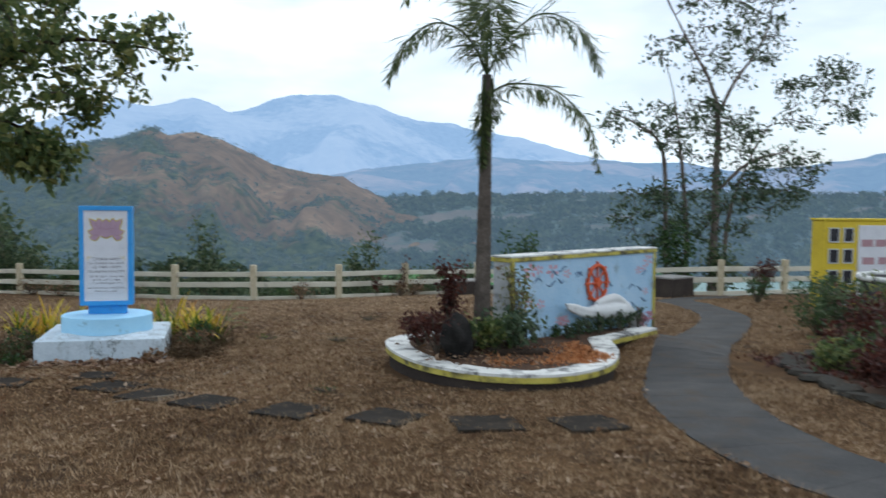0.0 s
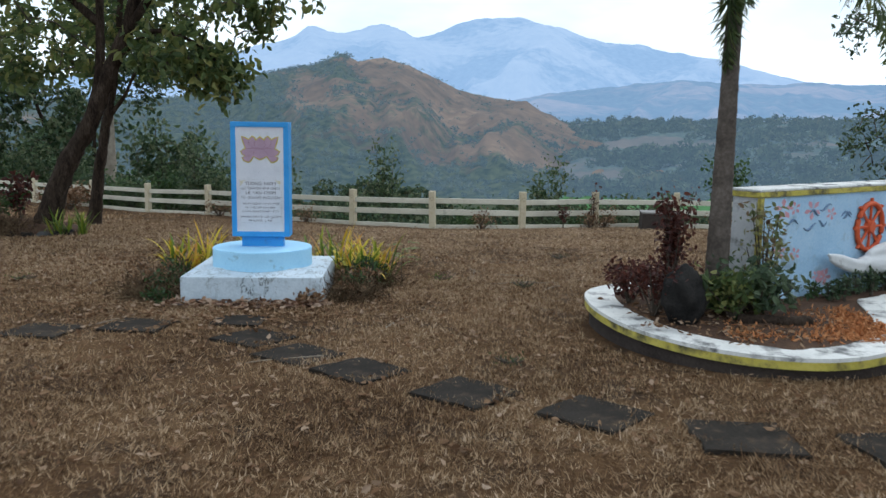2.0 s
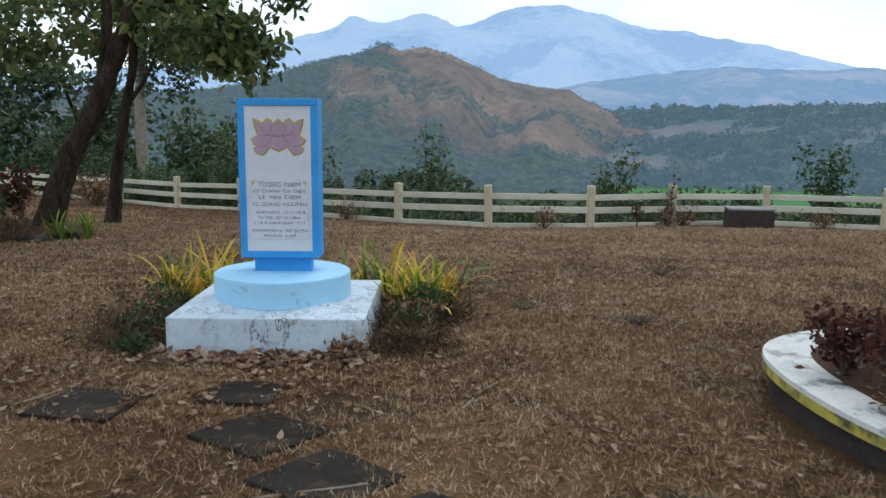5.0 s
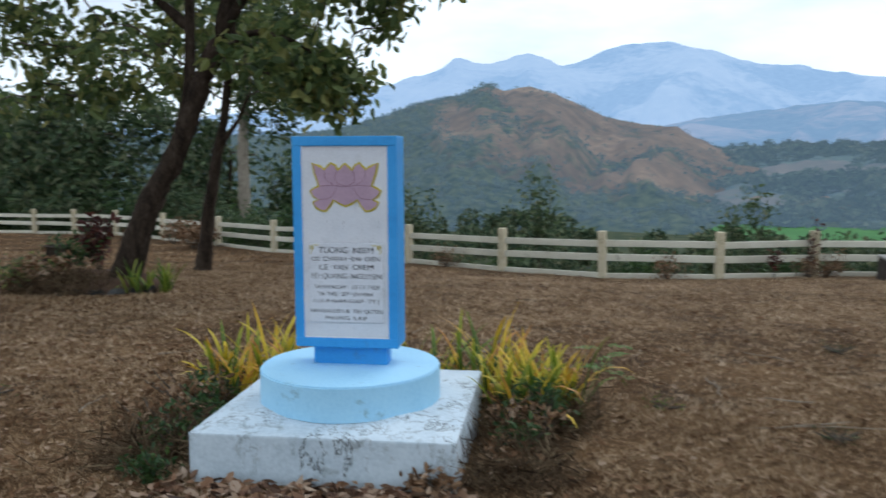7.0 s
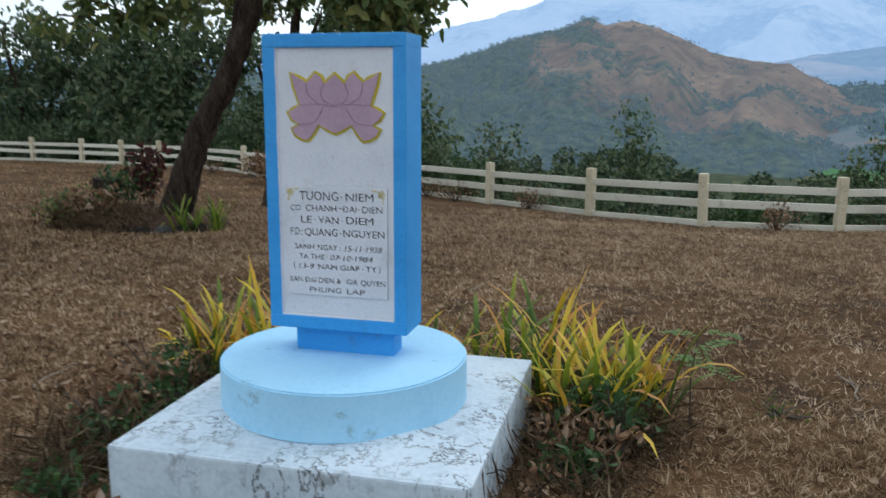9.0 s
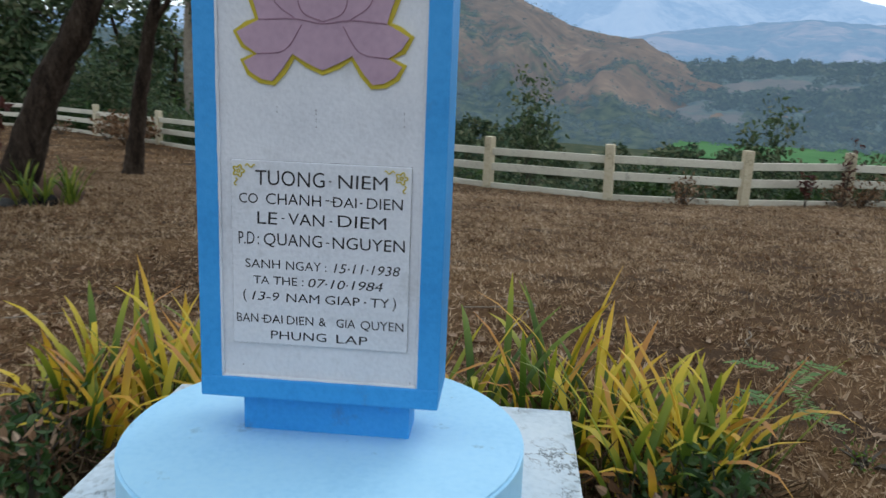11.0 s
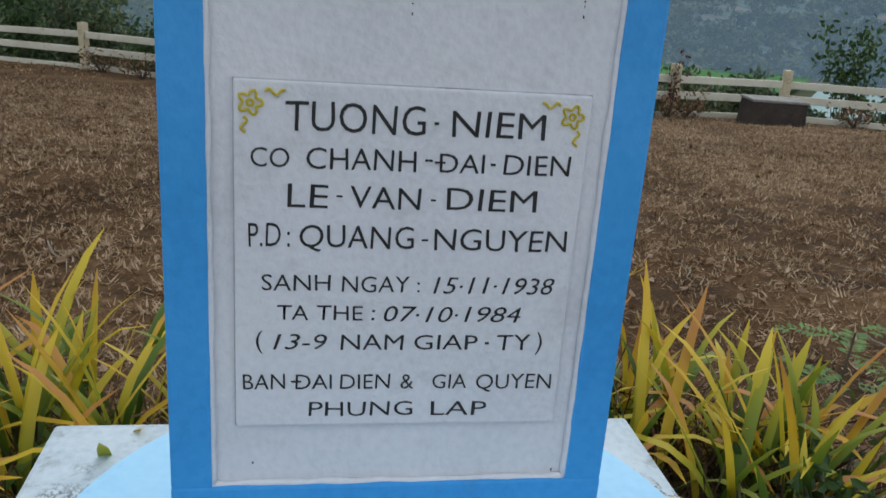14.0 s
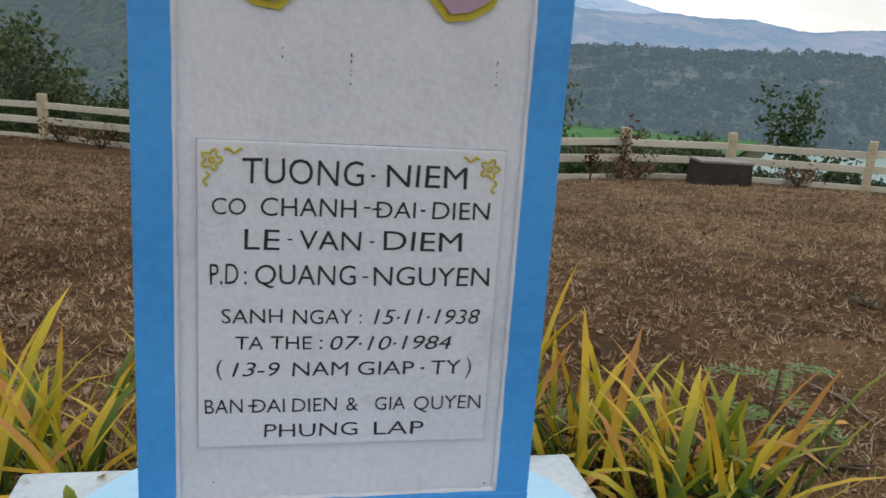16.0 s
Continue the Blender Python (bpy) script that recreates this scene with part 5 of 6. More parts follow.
shrub("red_shrub", (4.6, 25.7, yard(25.7)), 5, 0.16, 0.75, M_LEAF_RED, 90, 0.09, 353, "thin shrub with rusty red leaves at a fence post", 0.05)

# ---- low stone blocks by the fence ----
M_CAP = surface("pale_cap_stone", [(0.16, 0.15, 0.14), (0.34, 0.33, 0.31)], 4, 40, 0.8, 0.3, 0.006)


def stone_bench(x, y, w, d, h, turn):
    t = thing("stone_bench", (x, y, yard(y)), "low dark concrete bench block with a pale top edge", "bench", "stone benches by the fence")
    m = pose(x, y, yard(y), 0, 0, turn)
    bm = bmesh.new()
    vs = box(bm, (-w / 2, -d / 2, -0.2), (w / 2, d / 2, h - 0.05), 0.03)
    for v in bm.verts:
        if v.co.z < h / 2:
            v.co.x *= 1.06
            v.co.y *= 1.06
    bmesh.ops.transform(bm, matrix=m, verts=bm.verts)
    part("block", bm, M_DARKBOX, t)
    bm = bmesh.new()
    box(bm, (-w / 2 - 0.02, -d / 2 - 0.02, h - 0.052), (w / 2 + 0.02, d / 2 + 0.02, h), 0.015, m)
    part("top_slab", bm, M_CAP, t, "pale worn top slab")


stone_bench(7.42, 25.75, 1.08, 0.7, 0.54, -8)
stone_bench(12.1, 20.9, 1.0, 0.8, 0.6, 25)

# ---- stepping stones and path ----
for k, (x, y, a) in enumerate([(2.88, 6.22, 0), (2.07, 6.45, -8), (1.34, 6.89, -42), (0.58, 7.35, -38), (-0.15, 7.93, -43), (-0.67, 8.46, -35), (-1.14, 9.1, -35), (-1.4, 9.82, -5), (-2.26, 9.54, -10), (-3.0, 9.26, -8), (-3.85, 9.15, -5), (-4.7, 9.0, 0)]):
    r = random.Random(500 + k)
    bm = bmesh.new()
    w = 0.23 if k == 7 else 0.268
    pts = []
    for cx, cy in ((-1, -1), (1, -1), (1, 1), (-1, 1)):
        nx, ny = (cx, cy)
        for j in range(4):
            f = j / 4
            ex, ey = [(-1, -1), (1, -1), (1, 1), (-1, 1)][([(-1, -1), (1, -1), (1, 1), (-1, 1)].index((cx, cy)) + 1) % 4]
            pts.append(((cx + (ex - cx) * f) * w + r.uniform(-0.02, 0.02), (cy + (ey - cy) * f) * w + r.uniform(-0.02, 0.02)))
    prism(bm, pts, -0.05, 0.022)
    bmesh.ops.bevel(bm, geom=[e for e in bm.edges if abs(e.verts[0].co.z - 0.022) < 1e-4 and abs(e.verts[1].co.z - 0.022) < 1e-4], offset=0.008, segments=1, affect="EDGES")
    o = mesh_object("stepping_stone", bm, M_STONE)
    o.matrix_basis = pose(x, y, height(x, y), -2.4, 0, a)
    tagged(o, "dark square stepping stone sunk in the dry lawn", "stepping stone", "stepping stones across the lawn")

PATH = smooth_line([(x, y, 0) for x, y in [(14.0, -3.2), (11.0, -1.4), (8.0, 0.3), (6.0, 1.3), (4.7, 2.7), (3.98, 4.2), (3.9, 5.4), (4.15, 6.5), (4.6, 7.5), (5.35, 8.8), (6.45, 10.35), (7.95, 12.2), (9.4, 14.2), (10.2, 16.5), (10.9, 18.6), (11.8, 19.6), (13.2, 19.8)]], 8)
pavement = thing("pavement", (5, 8, -0.3), "narrow curving grey concrete garden path", "path", kind="structure")
run, start = 0.0, 0
for i in range(1, len(PATH)):
    run += (PATH[i] - PATH[i - 1]).length
    if run > 0.85 or i == len(PATH) - 1:
        bm = bmesh.new()
        rows = []
        for j in range(start, i + 1):
            p = PATH[j].copy()
            d = (PATH[min(j + 1, len(PATH) - 1)] - PATH[max(j - 1, 0)]).normalized()
            if j == start:
                p += d * 0.003
            if j == i:
                p -= d * 0.003
            n = Vector((-d.y, d.x, 0))
            wl, wr = 0.47 + 0.04 * noise.noise(p * 1.3), 0.47 + 0.04 * noise.noise(p * 1.3 + Vector((9, 0, 0)))
            row = []
            for o, dz in ((wl, -0.06), (wl, 0.012), (0, 0.02), (-wr, 0.012), (-wr, -0.06)):
                q = p + n * o
                row.append(bm.verts.new((q.x, q.y, height(q.x, q.y) + dz)))
            rows.append(row)
        for a, b in zip(rows, rows[1:]):
            for k in range(4):
                bm.faces.new((a[k], a[k + 1], b[k + 1], b[k]))
        bm.faces.new(rows[0])
        bm.faces.new(list(reversed(rows[-1])))
        bmesh.ops.recalc_face_normals(bm, faces=bm.faces)
        part("slab", bm, M_CONCRETE, pavement)
        run, start = 0.0, i

# ---- right of the path: rock-edged bed, tank, little yellow building ----
bm = bmesh.new()
bed = [(5.75, 6.2), (6.0, 7.2), (6.35, 8.2), (6.9, 9.0), (7.8, 9.2), (8.6, 8.4), (8.6, 7.0), (7.6, 6.0), (6.5, 5.7)]
cen = Vector((7.2, 7.5, 0))
vs = [bm.verts.new((x, y, height(x, y) + 0.015)) for x, y in bed]
c = bm.verts.new((cen.x, cen.y, height(cen.x, cen.y) + 0.05))
for k in range(len(vs)):
    bm.faces.new((vs[k], vs[(k + 1) % len(vs)], c))
bmesh.ops.recalc_face_normals(bm, faces=bm.faces)
tagged(mesh_object("garden_bed", bm, M_MULCH), "bare dark soil bed edged with flat stones", "garden bed", kind="structure")
r = random.Random(61)
M_EDGE = surface("mossy_edging_stone", [(0.02, 0.019, 0.016), (0.045, 0.042, 0.036), (0.09, 0.085, 0.075)], 5, 40, 0.9, 0.5, 0.01, stain=(0.03, 0.022, 0.014), stain_at=(0.45, 0.62), stain_scale=4)
edge_line = smooth_line([(x, y, 0) for x, y in [(6.6, 5.75), (5.85, 6.2), (6.05, 7.2), (6.4, 8.2), (6.95, 9.0), (7.8, 9.2)]], 3)
for p in edge_line:
    bm = bmesh.new()
    bmesh.ops.create_icosphere(bm, subdivisions=2, radius=1)
    for v in bm.verts:
        k = 1 + 0.3 * noise.noise(v.co * 1.4 + Vector((p.x * 3, p.y, 0)))
        v.co = Vector((v.co.x * 0.22 * k, v.co.y * 0.15 * k, max(-0.05, min(0.045, v.co.z * 0.09 * k))))
    o = mesh_object("edging_stone", bm, M_EDGE, False)
    o.matrix_basis = pose(p.x, p.y, height(p.x, p.y) + 0.02, r.uniform(-4, 4), r.uniform(-4, 4), r.uniform(0, 180))
    tagged(o, "flat grey stone edging the garden bed", "stone", "stones edging the bed")
for k, (x, y, rr, hh, lm) in enumerate([(7.2, 8.0, 0.35, 0.35, M_LEAF_FOREST), (7.6, 7.5, 0.6, 0.9, M_LEAF_RED), (7.3, 6.8, 0.5, 0.6, M_LEAF_RED), (8.6, 9.3, 0.5, 0.5, M_LEAF_RED), (9.0, 11.0, 0.5, 0.5, M_LEAF_SHRUB), (10.6, 12.6, 0.7, 0.8, M_LEAF_SHRUB), (11.6, 14.2, 0.7, 0.75, M_LEAF_SHRUB), (12.6, 15.0, 0.6, 0.6, M_LEAF_FOREST), (8.0, 8.2, 0.5, 0.7, M_LEAF_RED), (12.4, 17.4, 0.35, 0.7, M_LEAF_SHRUB), (6.7, 7.3, 0.3, 0.3, M_LEAF_RED), (6.35, 6.55, 0.4, 0.55, M_LEAF_RED), (6.1, 5.6, 0.45, 0.5, M_LEAF_DRY), (6.6, 6.0, 0.5, 0.7, M_LEAF_RED), (7.2, 7.3, 0.5, 0.8, M_LEAF_FOREST), (13.9, 19.3, 0.4, 1.0, M_LEAF_RED)]):
    shrub("bed_shrub", (x, y, height(x, y)), 16, rr, hh, lm, 700 if lm is M_LEAF_RED else 380, 0.07, 380 + k, "bushy shrub with dark red leaves beside the path" if lm is M_LEAF_RED else "bushy green shrub beside the path", 0.08)

for k, (x, y, rr, hh, lm) in enumerate([(8.5, 9.9, 0.45, 1.0, M_LEAF_FOREST), (8.2, 9.0, 0.5, 0.8, M_LEAF_RED), (9.3, 10.0, 0.5, 1.0, M_LEAF_DARK), (7.9, 7.4, 0.5, 0.8, M_LEAF_FOREST), (7.2, 6.4, 0.5, 0.6, M_LEAF_RED), (6.8, 7.9, 0.35, 0.3, M_LEAF_DARK), (7.5, 8.5, 0.4, 0.4, M_LEAF_RED)]):
    shrub("bed_shrub", (x, y, height(x, y)), 18, rr, hh, lm, 520, 0.075, 800 + k, "bushy shrub with dark red leaves beside the path" if lm is M_LEAF_RED else "bushy green shrub beside the path", 0.08)
g = np.random.default_rng(66)
bx, by = g.uniform(6.2, 8.5, 500), g.uniform(6.1, 9.0, 500)
tagged(leaf_mesh("bed_litter", np.column_stack([bx, by, [height(p, q) + 0.05 for p, q in zip(bx, by)]]), 1800, 0.075, (0.06, 0.06, 0.015), 67, M_LEAF_RED, 0.0, 0.5, 0.4), "dark red fallen leaves on the soil bed", "leaf litter", kind="stuff")

M_DRUM = surface("streaked_drum", [(0.04, 0.042, 0.045), (0.10, 0.105, 0.11), (0.22, 0.23, 0.24)], 3, 30, 0.8, 0.4, 0.008, stain=(0.025, 0.025, 0.024), stain_at=(0.48, 0.62), stain_scale=3, stretch=(1, 1, 0.3))
tank = thing("water_tank", (10.5, 10.5, -0.5), "round dark tank with a thick white rim", "tank")
bm = bmesh.new()
bmesh.ops.create_cone(bm, cap_ends=True, segments=48, radius1=0.9, radius2=0.95, depth=0.98)
bmesh.ops.transform(bm, matrix=pose(10.5, 10.5, -0.05), verts=bm.verts)
part("drum", bm, M_DRUM, tank, "dark grey streaked drum")
bm = bmesh.new()
tube(bm, [(10.5 + 0.97 * math.cos(a), 10.5 + 0.97 * math.sin(a), 0.46) for a in np.linspace(0, 2 * math.pi, 49)], [0.045] * 49, 8)
part("rim", bm, M_KERB, tank, "white painted rim", True)
bm = bmesh.new()
bmesh.ops.create_circle(bm, cap_ends=True, segments=48, radius=0.93)
bmesh.ops.transform(bm, matrix=pose(10.5, 10.5, 0.447), verts=bm.verts)
part("cover", bm, M_ROCK, tank, "dark cover")

M_HOUSEYELLOW = surface("yellow_house_paint", [(0.50, 0.36, 0.02), (0.62, 0.46, 0.03), (0.66, 0.50, 0.05)], 2, 30, 0.65, 0.15, 0.004, stain=(0.3, 0.22, 0.04), stain_at=(0.62, 0.76), stain_scale=3)
M_PANE = surface("dark_pane", [(0.012, 0.012, 0.016), (0.03, 0.03, 0.038)], 4, 30, 0.25, 0)
M_SIGNTEXT = surface("faded_red_print", [(0.36, 0.2, 0.23), (0.42, 0.27, 0.29)], 6, 40, 0.7, 0)
hut = thing("model_building", (14.2, 15.9, -0.75), "yellow painted miniature building with small dark windows", "building")
HM = pose(12.85, 15.7, -0.8)
bm = bmesh.new()
box(bm, (0, 0, -0.1), (2.7, 0.42, 2.05), 0.012, HM)
part("wall", bm, M_HOUSEYELLOW, hut)
bm = bmesh.new()
box(bm, (-0.03, -0.03, 2.052), (2.73, 0.45, 2.10), 0.01, HM)
part("roof", bm, M_HOUSEYELLOW, hut)
for cx in (0.24, 0.62):
    for cz in (1.73, 1.26, 0.79, 0.32):
        bm = bmesh.new()
        for a, b, e, f in ((-0.135, -0.165, -0.11, 0.165), (0.11, -0.165, 0.135, 0.165), (-0.11, 0.14, 0.11, 0.165), (-0.11, -0.165, 0.11, -0.14)):
            box(bm, (cx + a, -0.03, cz + b), (cx + e, 0.01, cz + f), 0, HM)
        wf = part("window", bm, M_PLASTER, hut, "small window with white frame")
        bm = bmesh.new()
        box(bm, (cx - 0.11, -0.008, cz - 0.14), (cx + 0.11, 0.006, cz + 0.14), 0, HM)
        part("pane", bm, M_PANE, wf, "dark window pane")
bm = bmesh.new()
box(bm, (0.88, -0.04, 0.3), (2.6, 0.004, 1.95), 0.006, HM)
sign = part("sign_board", bm, M_WHITE, hut, "white sign board with faded red print")
for row, (z, segs) in enumerate(((1.55, ((0.95, 1.25), (1.32, 1.8), (1.9, 2.4))), (1.15, ((0.98, 1.3), (1.42, 1.85), (1.95, 2.3))))):
    for a, b in segs:
        bm = bmesh.new()
        box(bm, (a, -0.046, z - 0.08), (b, -0.038, z + 0.08), 0, HM)
        part("print_bar", bm, M_SIGNTEXT, sign)

# ---- bed at the foot of the leaning tree ----
M_STRAP_GREEN = leafy("green_straps", [(0.05, 0.10, 0.015), (0.10, 0.17, 0.02), (0.18, 0.24, 0.03), (0.3, 0.3, 0.04)], 0.45, 0.3, True)
bm = bmesh.new()
bmesh.ops.create_uvsphere(bm, u_segments=40, v_segments=16, radius=1)
for v in bm.verts:
    v.co = Vector((v.co.x * 1.3, v.co.y * 1.1, v.co.z * 0.32)) * (1 + 0.1 * noise.noise(v.co * 2.5))
bmesh.ops.transform(bm, matrix=pose(-7.95, 19.6, -0.93), verts=bm.verts)
tagged(mesh_object("soil_mound", bm, M_MULCH, True), "low mound of dark soil round the tree foot", "mound", kind="structure")
for k in range(9):
    a = 3.6 + k * 0.3
    x, y = -7.75 + 1.0 * math.cos(a), 19.5 + 0.85 * math.sin(a)
    bm = bmesh.new()
    bmesh.ops.create_icosphere(bm, subdivisions=2, radius=1)
    for v in bm.verts:
        v.co = Vector((v.co.x * 0.17, v.co.y * 0.12, v.co.z * 0.11)) * (1 + 0.35 * noise.noise(v.co * 1.5 + Vector((k, 0, 0))))
    o = mesh_object("bed_stone", bm, M_ROCK if k % 3 else M_CONCRETE)
    o.matrix_basis = pose(x, y, -0.86, 0, 0, k * 40)
    tagged(o, "rough dark stone lying at the tree foot", "stone", "stones at the tree foot")
bm = bmesh.new()
tube(bm, [(-8.75, 19.8, -1.0), (-8.73, 19.8, -0.6), (-8.7, 19.8, -0.2)], [0.27, 0.24, 0.22], 14)
tagged(mesh_object("tree_stump", bm, M_BARK), "dark sawn tree stump beside the mound", "stump")
shrub("bed_shrub", (-8.6, 19.1, -0.85), 16, 0.5, 0.5, M_LEAF_DRY, 700, 0.10, 420, "withered brown shrub on the soil mound", 0.09)
shrub("bed_shrub", (-8.4, 19.9, -0.75), 12, 0.5, 0.75, M_LEAF_SHRUB, 420, 0.09, 421, "green shrub on the soil mound", 0.09)
shrub("red_shrub", (-8.05, 20.0, -0.75), 7, 0.25, 1.05, M_LEAF_RED, 200, 0.14, 422, "dark red leaved plant on the soil mound", 0.06)
shrub("bed_shrub", (-9.0, 18.9, -0.9), 14, 0.4, 0.4, M_LEAF_DRY, 500, 0.10, 423, "withered brown shrub on the soil mound", 0.09)
shrub("bed_shrub", (-8.6, 18.9, -0.88), 18, 0.55, 0.6, M_LEAF_DARK, 420, 0.08, 425, "dark tangled shrub on the soil mound", 0.09)
shrub("bed_shrub", (-12.5, 33.6, yard(33.6)), 16, 0.9, 0.9, M_LEAF_DRY, 700, 0.14, 424, "withered brown shrub near the fence", 0.14)
g = np.random.default_rng(44)
bx, by = g.normal(-8.1, 0.42, 260), g.normal(18.95, 0.3, 260)
tagged(leaf_mesh("bed_tangle", np.column_stack([bx, by, -0.74 - 0.2 * np.abs(bx + 8.0) + g.uniform(0, 0.14, 260)]), 3600, 0.2, (0.12, 0.12, 0.07), 45, M_BRUSH, 0.1, 0.04), "tangle of dead stalks over the mound at the tree foot", "dry brush", kind="stuff")
for k, (x, y) in enumerate([(-6.75, 19.2), (-6.55, 19.4), (-6.9, 19.0)]):
    strap_clump((x, y, yard(y)), 22, 0.6, 430 + k, "clump of green strap leaves at the tree foot", M_STRAP_GREEN)

# ---- valley: fields, river, woods ----
M_FIELD = surface("rice_field", [(0.04, 0.12, 0.04), (0.06, 0.17, 0.055), (0.085, 0.20, 0.07)], 0.03, 0.6, 0.9, 0)
M_RIVER = surface("river_water", [(0.09, 0.20, 0.19), (0.11, 0.24, 0.22)], 0.02, 0.3, 0.35, 0)


def valley_patch(name, az0, az1, r0, r1, mat, label, cat):
    vs, fs = [], []
    for i in range(7):
        for k in range(13):
            az = radians(az0 + (az1 - az0) * k / 12 + (i - 3) * 0.3)
            rr = r0 + (r1 - r0) * i / 6
            x, y = rr * math.sin(az), rr * math.cos(az)
            vs.append((x, y, -35.0))
    for i in range(6):
        for k in range(12):
            a = i * 13 + k
            fs.append((a, a + 1, a + 14, a + 13))
    tagged(from_arrays(name, vs, fs, mat), label, cat, kind="structure")


valley_patch("backdrop_field", 10, 31, 372, 475, M_FIELD, "bright green rice field on the valley floor", "field")
valley_patch("water", 31.5, 52, 300, 440, M_RIVER, "pale turquoise river in the valley", "river")

M_FARLEAF = leafy("far_tree_leaves", [(0.03, 0.055, 0.034), (0.055, 0.085, 0.048), (0.09, 0.12, 0.062), (0.14, 0.14, 0.08)], 0.9, 0.15)
# crown colours with about a quarter of blue haze emission painted in
M_HAZELEAF = distance("haze_glow_tree_crowns", [(0.018, 0.038, 0.024), (0.042, 0.07, 0.04), (0.085, 0.11, 0.058), (0.17, 0.16, 0.085)], (0.32, 0.49, 0.68), 0.24, 0.03, 0.16)
g = np.random.default_rng(3)
centres, sizes = [], []
while len(centres) < 900:
    az, rr = radians(g.uniform(-42, 48)), g.uniform(80, 460)
    d = math.degrees(az)
    if (3 < d < 32 and 355 < rr < 485) or (30 < d < 54 and 290 < rr < 450):
        continue
    x, y = rr * math.sin(az), rr * math.cos(az)
    s = g.uniform(2.0, 4.2) * (1.0 if rr < 250 else 1.35)
    centres.append((x, y, height(x, y) + s * 0.9))
    sizes.append(s)
vs, fs = [], []
for (x, y, z), s in zip(centres, sizes):
    n = 150
    d = g.normal(0, 1, (n, 3))
    d /= np.linalg.norm(d, axis=1)[:, None]
    lump = 1 + 0.35 * np.sin(d[:, :1] * 5 + x) * np.cos(d[:, 1:2] * 4 + y)
    p = np.array([x, y, z]) + d * lump * np.array([s, s, s * 0.95]) * g.uniform(0.6, 1.0, (n, 1))
    u = g.normal(0, 1, (n, 3))
    w = g.normal(0, 1, (n, 3))
    k = s * 0.24
    u *= k / np.linalg.norm(u, axis=1)[:, None]
    w *= k / np.linalg.norm(w, axis=1)[:, None]
    i0 = len(vs)
    tri = np.stack([p + u, p - u * 0.5 + w, p - u * 0.5 - w], 1).reshape(-1, 3)
    vs += tri.tolist()
    fs += [(i0 + 3 * j, i0 + 3 * j + 1, i0 + 3 * j + 2) for j in range(n)]
tagged(from_arrays("far_woods", vs, fs, M_FARLEAF), "dark green trees scattered over the valley floor", "woods", kind="stuff")
# trees on the brown hill and on the wooded plain


def far_trees(name, source, count, zmin, rmax, least, s0, s1, n, label):
    """Clumps of leaf-like flakes standing on a far slope."""
    me = bpy.data.objects[source].data
    wood = WOODS[source]
    hp = np.empty(len(me.vertices) * 3)
    me.vertices.foreach_get("co", hp)
    hp = hp.reshape(-1, 3)
    az = np.degrees(np.arctan2(hp[:, 0], hp[:, 1]))
    hp = hp[(wood > least) & (hp[:, 2] > zmin) & (np.hypot(hp[:, 0], hp[:, 1]) < rmax) & (az > -42) & (az < 50)]
    vs = []
    for x, y, z in hp[g.integers(0, len(hp), count)]:
        s = g.uniform(s0, s1)
        d = g.normal(0, 1, (n, 3))
        d /= np.linalg.norm(d, axis=1)[:, None]
        p = np.array([x + g.uniform(-7, 7), y + g.uniform(-7, 7), z + s * 0.45]) + d * np.array([s, s, s * 0.8]) * g.uniform(0.6, 1.0, (n, 1))
        u = g.normal(0, 1, (n, 3)) * s * 0.2
        w = g.normal(0, 1, (n, 3)) * s * 0.2
        vs.append(np.stack([p + u, p - u * 0.5 + w, p - u * 0.5 - w], 1).reshape(-1, 3))
    v = np.concatenate(vs)
    f = np.arange(len(v)).reshape(-1, 3)
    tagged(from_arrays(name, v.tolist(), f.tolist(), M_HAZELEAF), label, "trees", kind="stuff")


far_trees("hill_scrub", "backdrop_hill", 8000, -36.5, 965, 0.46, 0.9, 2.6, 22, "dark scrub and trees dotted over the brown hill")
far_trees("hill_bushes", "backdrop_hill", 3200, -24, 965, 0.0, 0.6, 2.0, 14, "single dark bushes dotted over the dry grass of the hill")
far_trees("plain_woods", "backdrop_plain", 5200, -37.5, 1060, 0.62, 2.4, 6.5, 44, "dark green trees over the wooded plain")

# ---- dry grass and leaf litter ----


def keep(x, y):
    """True where lawn may grow: clear of path, stones, planter and monument."""
    ok = ~((x > -2.25) & (x < -0.72) & (y > 10.8) & (y < 12.37))
    px = np.array([[p.x, p.y] for p in PATH])
    d = np.full(len(x), 9.0)
    for a in px:
        d = np.minimum(d, np.hypot(x - a[0], y - a[1]))
    ok &= d > 0.46
    ok &= ~((((x - 3.1) / 1.35) ** 2 + ((y - 9.2) / 1.5) ** 2 < 1) | ((x > 3.2) & (x < 6.1) & (np.abs(y - (9.3 + (x - 3.25) * 0.645) - 0.1) < 0.75)))
    for sx, sy in ((2.88, 6.22), (2.07, 6.45), (1.34, 6.89), (0.58, 7.35), (-0.15, 7.93), (-0.67, 8.46), (-1.14, 9.1), (-1.4, 9.82), (-2.26, 9.54), (-3.0, 9.26), (-3.85, 9.15), (-4.7, 9.0)):
        ok &= np.hypot(x - sx, y - sy) > 0.19
    ok &= ~((x > 5.8) & (x < 8.6) & (y > 6) & (y < 9.2))
    return ok


GX0, GY0, GSTEP = -30.0, -12.0, 0.4
GRID = np.array([[height(GX0 + GSTEP * i, GY0 + GSTEP * j) for j in range(135)] for i in range(125)])


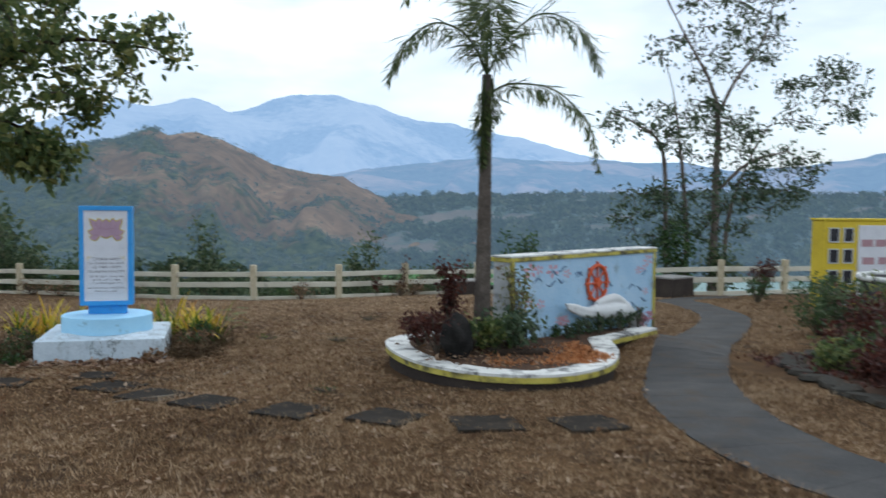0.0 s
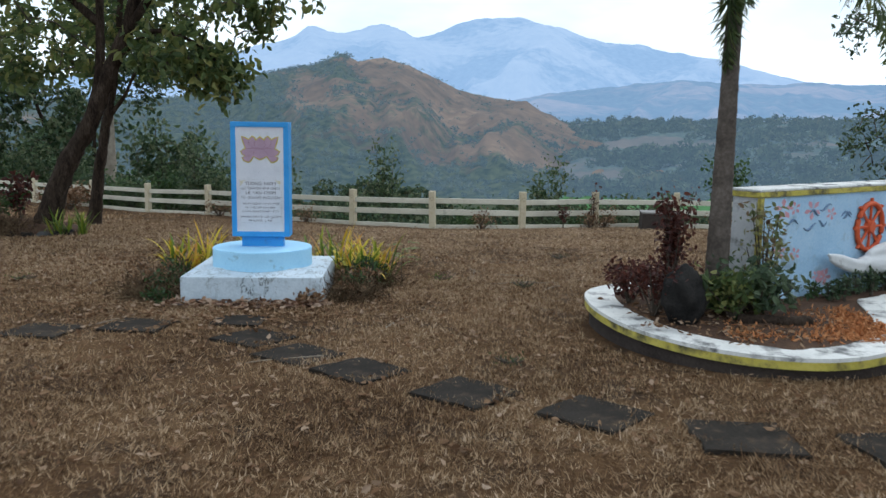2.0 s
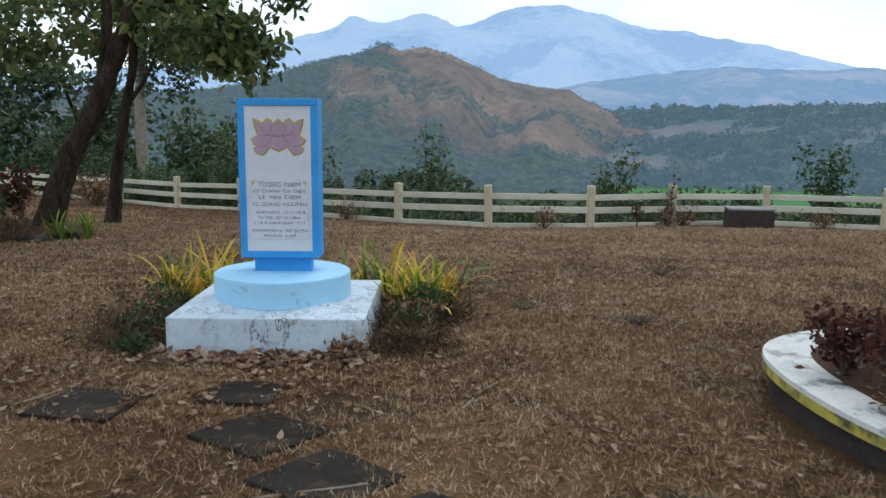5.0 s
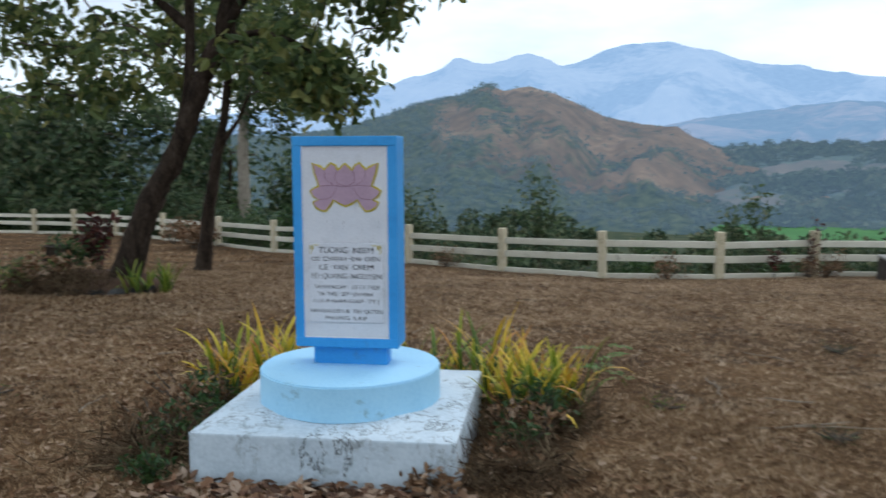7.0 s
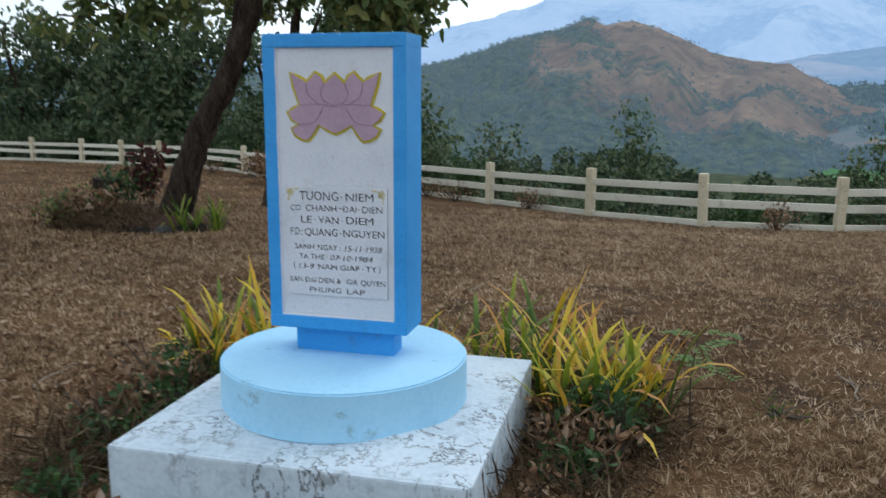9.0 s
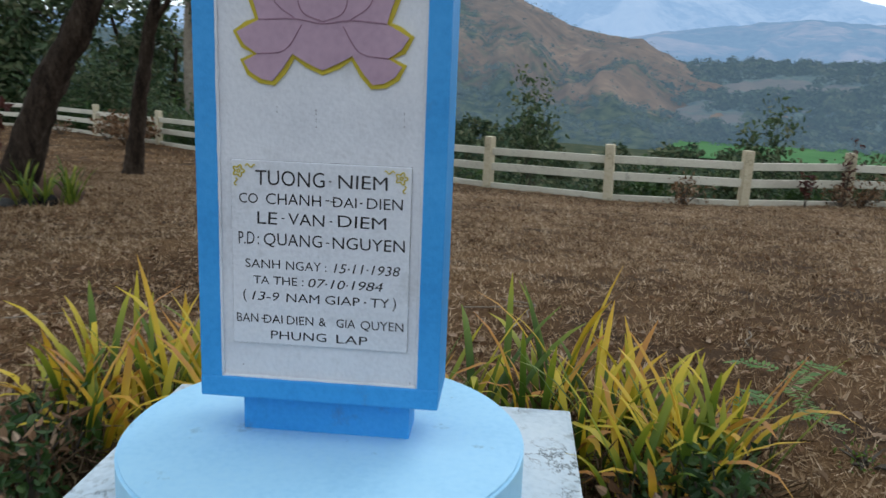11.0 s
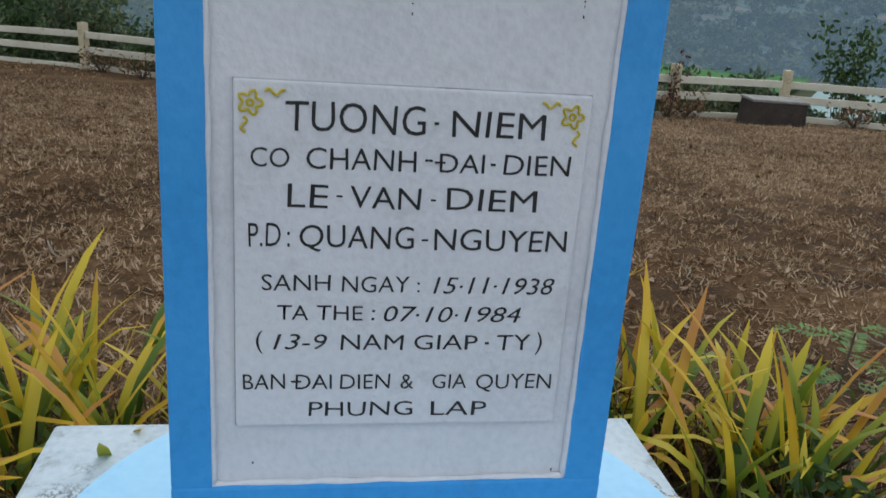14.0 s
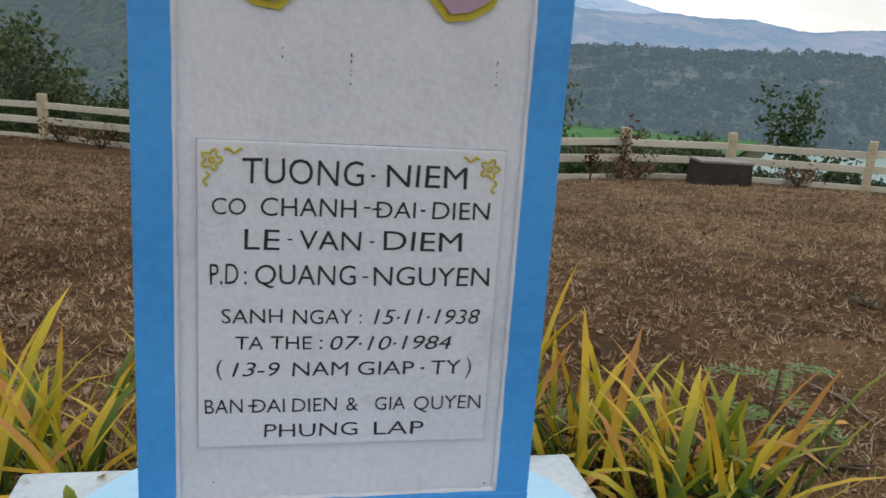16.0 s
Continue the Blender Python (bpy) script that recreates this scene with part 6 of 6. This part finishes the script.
def bilinear(table, u, v):
    i, j = np.clip(u.astype(int), 0, table.shape[0] - 2), np.clip(v.astype(int), 0, table.shape[1] - 2)
    a, b = u - i, v - j
    return table[i, j] * (1 - a) * (1 - b) + table[i + 1, j] * a * (1 - b) + table[i, j + 1] * (1 - a) * b + table[i + 1, j + 1] * a * b


def ground_z(x, y):
    return bilinear(GRID, (x - GX0) / GSTEP, (y - GY0) / GSTEP)


def lawn(name, x0, x1, y0, y1, count, size, seed, width=0.07, mat=None):
    """Matted dry blades, thinner in patches."""
    g = np.random.default_rng(seed)
    tufts = count // 11
    pick = g.integers(0, tufts, count)
    tx, ty = g.uniform(x0 - 0.9, x1 + 0.9, tufts)[pick], g.uniform(y0 - 0.9, y1 + 0.9, tufts)[pick]
    ox, oy = g.normal(0, size * 0.55, count), g.normal(0, size * 0.55, count)
    x, y = tx + ox, ty + oy
    inside = np.minimum(np.minimum(x - x0, x1 - x), np.minimum(y - y0, y1 - y))
    cells = np.random.default_rng(5).uniform(-1, 1, (140, 140))
    patch = 0.6 * bilinear(cells, (x + 32) * 1.1, (y + 14) * 1.1) + 0.5 * bilinear(cells, (x + 32) * 1.9, (y + 14) * 1.9)
    ok = (patch > g.uniform(-1.3, 0.45, count)) & (inside > g.uniform(-0.9, 0.9, count))
    x, y, ox, oy = x[ok], y[ok], ox[ok], oy[ok]
    ok = keep(x, y) & (y < np.interp(x, [p[0] for p in FENCE], [p[1] for p in FENCE]) + 0.6)
    x, y, ox, oy = x[ok], y[ok], ox[ok], oy[ok]
    n = len(x)
    z = ground_z(x, y)
    a = np.arctan2(oy, ox) + g.normal(0, 0.8, n)
    lean = np.clip(np.hypot(ox, oy) / size * 0.9 + g.uniform(0.1, 0.9, n), 0.1, 1.5)
    s = size * g.uniform(0.5, 1.5, n)
    d = np.stack([np.cos(a) * np.sin(lean), np.sin(a) * np.sin(lean), np.cos(lean)], 1)
    side = np.stack([-np.sin(a), np.cos(a), np.zeros(n)], 1)
    p = np.stack([x, y, z - 0.003 + g.uniform(0, 0.012, n)], 1)
    w = (s * width)[:, None]
    v = np.stack([p - side * w, p + side * w, p + d * s[:, None]], 1).reshape(-1, 3)
    me = bpy.data.meshes.new(name)
    me.vertices.add(3 * n)
    me.vertices.foreach_set("co", v.astype(np.float32).ravel())
    me.loops.add(3 * n)
    me.loops.foreach_set("vertex_index", np.arange(3 * n, dtype=np.int32))
    me.polygons.add(n)
    me.polygons.foreach_set("loop_start", np.arange(0, 3 * n, 3, dtype=np.int32))
    me.update(calc_edges=True)
    me.materials.append(mat or M_STRAW)
    return tagged(new(name, me), "dry straw coloured lawn grass", "grass", kind="stuff")


lawn("dry_grass", -5.5, 5.5, 2.6, 13.5, 950000, 0.042, 71, 0.075)
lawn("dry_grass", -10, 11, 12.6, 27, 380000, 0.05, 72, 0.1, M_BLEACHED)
lawn("dry_grass", -10, 11, 13.5, 21, 170000, 0.045, 77, 0.1)
lawn("dry_grass", 5.0, 14, 3, 20, 230000, 0.052, 73, 0.1)
lawn("dry_grass", -28, -6.5, 3, 40, 150000, 0.08, 74, 0.13)
lawn("dry_grass", -11, -5.5, 8, 27, 130000, 0.055, 76, 0.11)
lawn("dry_grass", -12, 12, -9, 3, 60000, 0.07, 75, 0.12)
g = np.random.default_rng(81)
lx = np.concatenate([g.uniform(-6, 5, 6000), g.normal(-1.6, 1.0, 900), g.uniform(-16, -3, 12000), g.uniform(-4, 10, 4000)])
ly = np.concatenate([g.uniform(3, 15, 6000), g.normal(10.3, 0.45, 900), g.uniform(11, 27, 12000), g.uniform(14, 26, 4000)])
ok = keep(lx, ly)
lx, ly = lx[ok], ly[ok]
tagged(leaf_mesh("leaf_litter", np.stack([lx, ly, ground_z(lx, ly) + 0.03], 1), len(lx) + 800, 0.052, (0.02, 0.02, 0.006), 82, M_LEAF_DRY, 0.0, 0.6, 0.22), "fallen dry brown leaves scattered on the lawn", "leaf litter", kind="stuff")


# green tufts in the lawn
r = random.Random(91)
for k, (x, y) in enumerate([(0.95, 8.15), (0.6, 12.9), (1.6, 12.1), (-4.6, 12.4), (2.6, 15.2)]):
    shrub("grass_tuft", (x, y, height(x, y)), 14, r.uniform(0.12, 0.22), r.uniform(0.05, 0.09), M_STRAP_GREEN if k % 2 else M_LEAF_SHRUB, 60, 0.022, 600 + k, "small green tuft in the dry lawn", 0.03)
# fallen twigs
for k in range(22):
    x, y = r.uniform(-6, 2.5), r.uniform(8.0, 16.0)
    if -2.4 < x < -0.5 and 10.6 < y < 12.6:
        continue
    a, ln = r.uniform(0, 6.28), r.uniform(0.25, 0.7)
    bm = bmesh.new()
    pts = []
    for j in range(5):
        px, py = x + math.cos(a) * ln * j / 4 + r.uniform(-0.03, 0.03), y + math.sin(a) * ln * j / 4 + r.uniform(-0.03, 0.03)
        pts.append((px, py, height(px, py) + 0.018))
    tube(bm, pts, [0.006, 0.006, 0.005, 0.004, 0.002], 5)
    tagged(mesh_object("fallen_twig", bm, M_PALEBARK), "thin bare dry twig lying on the lawn", "twig", "twigs on the lawn")
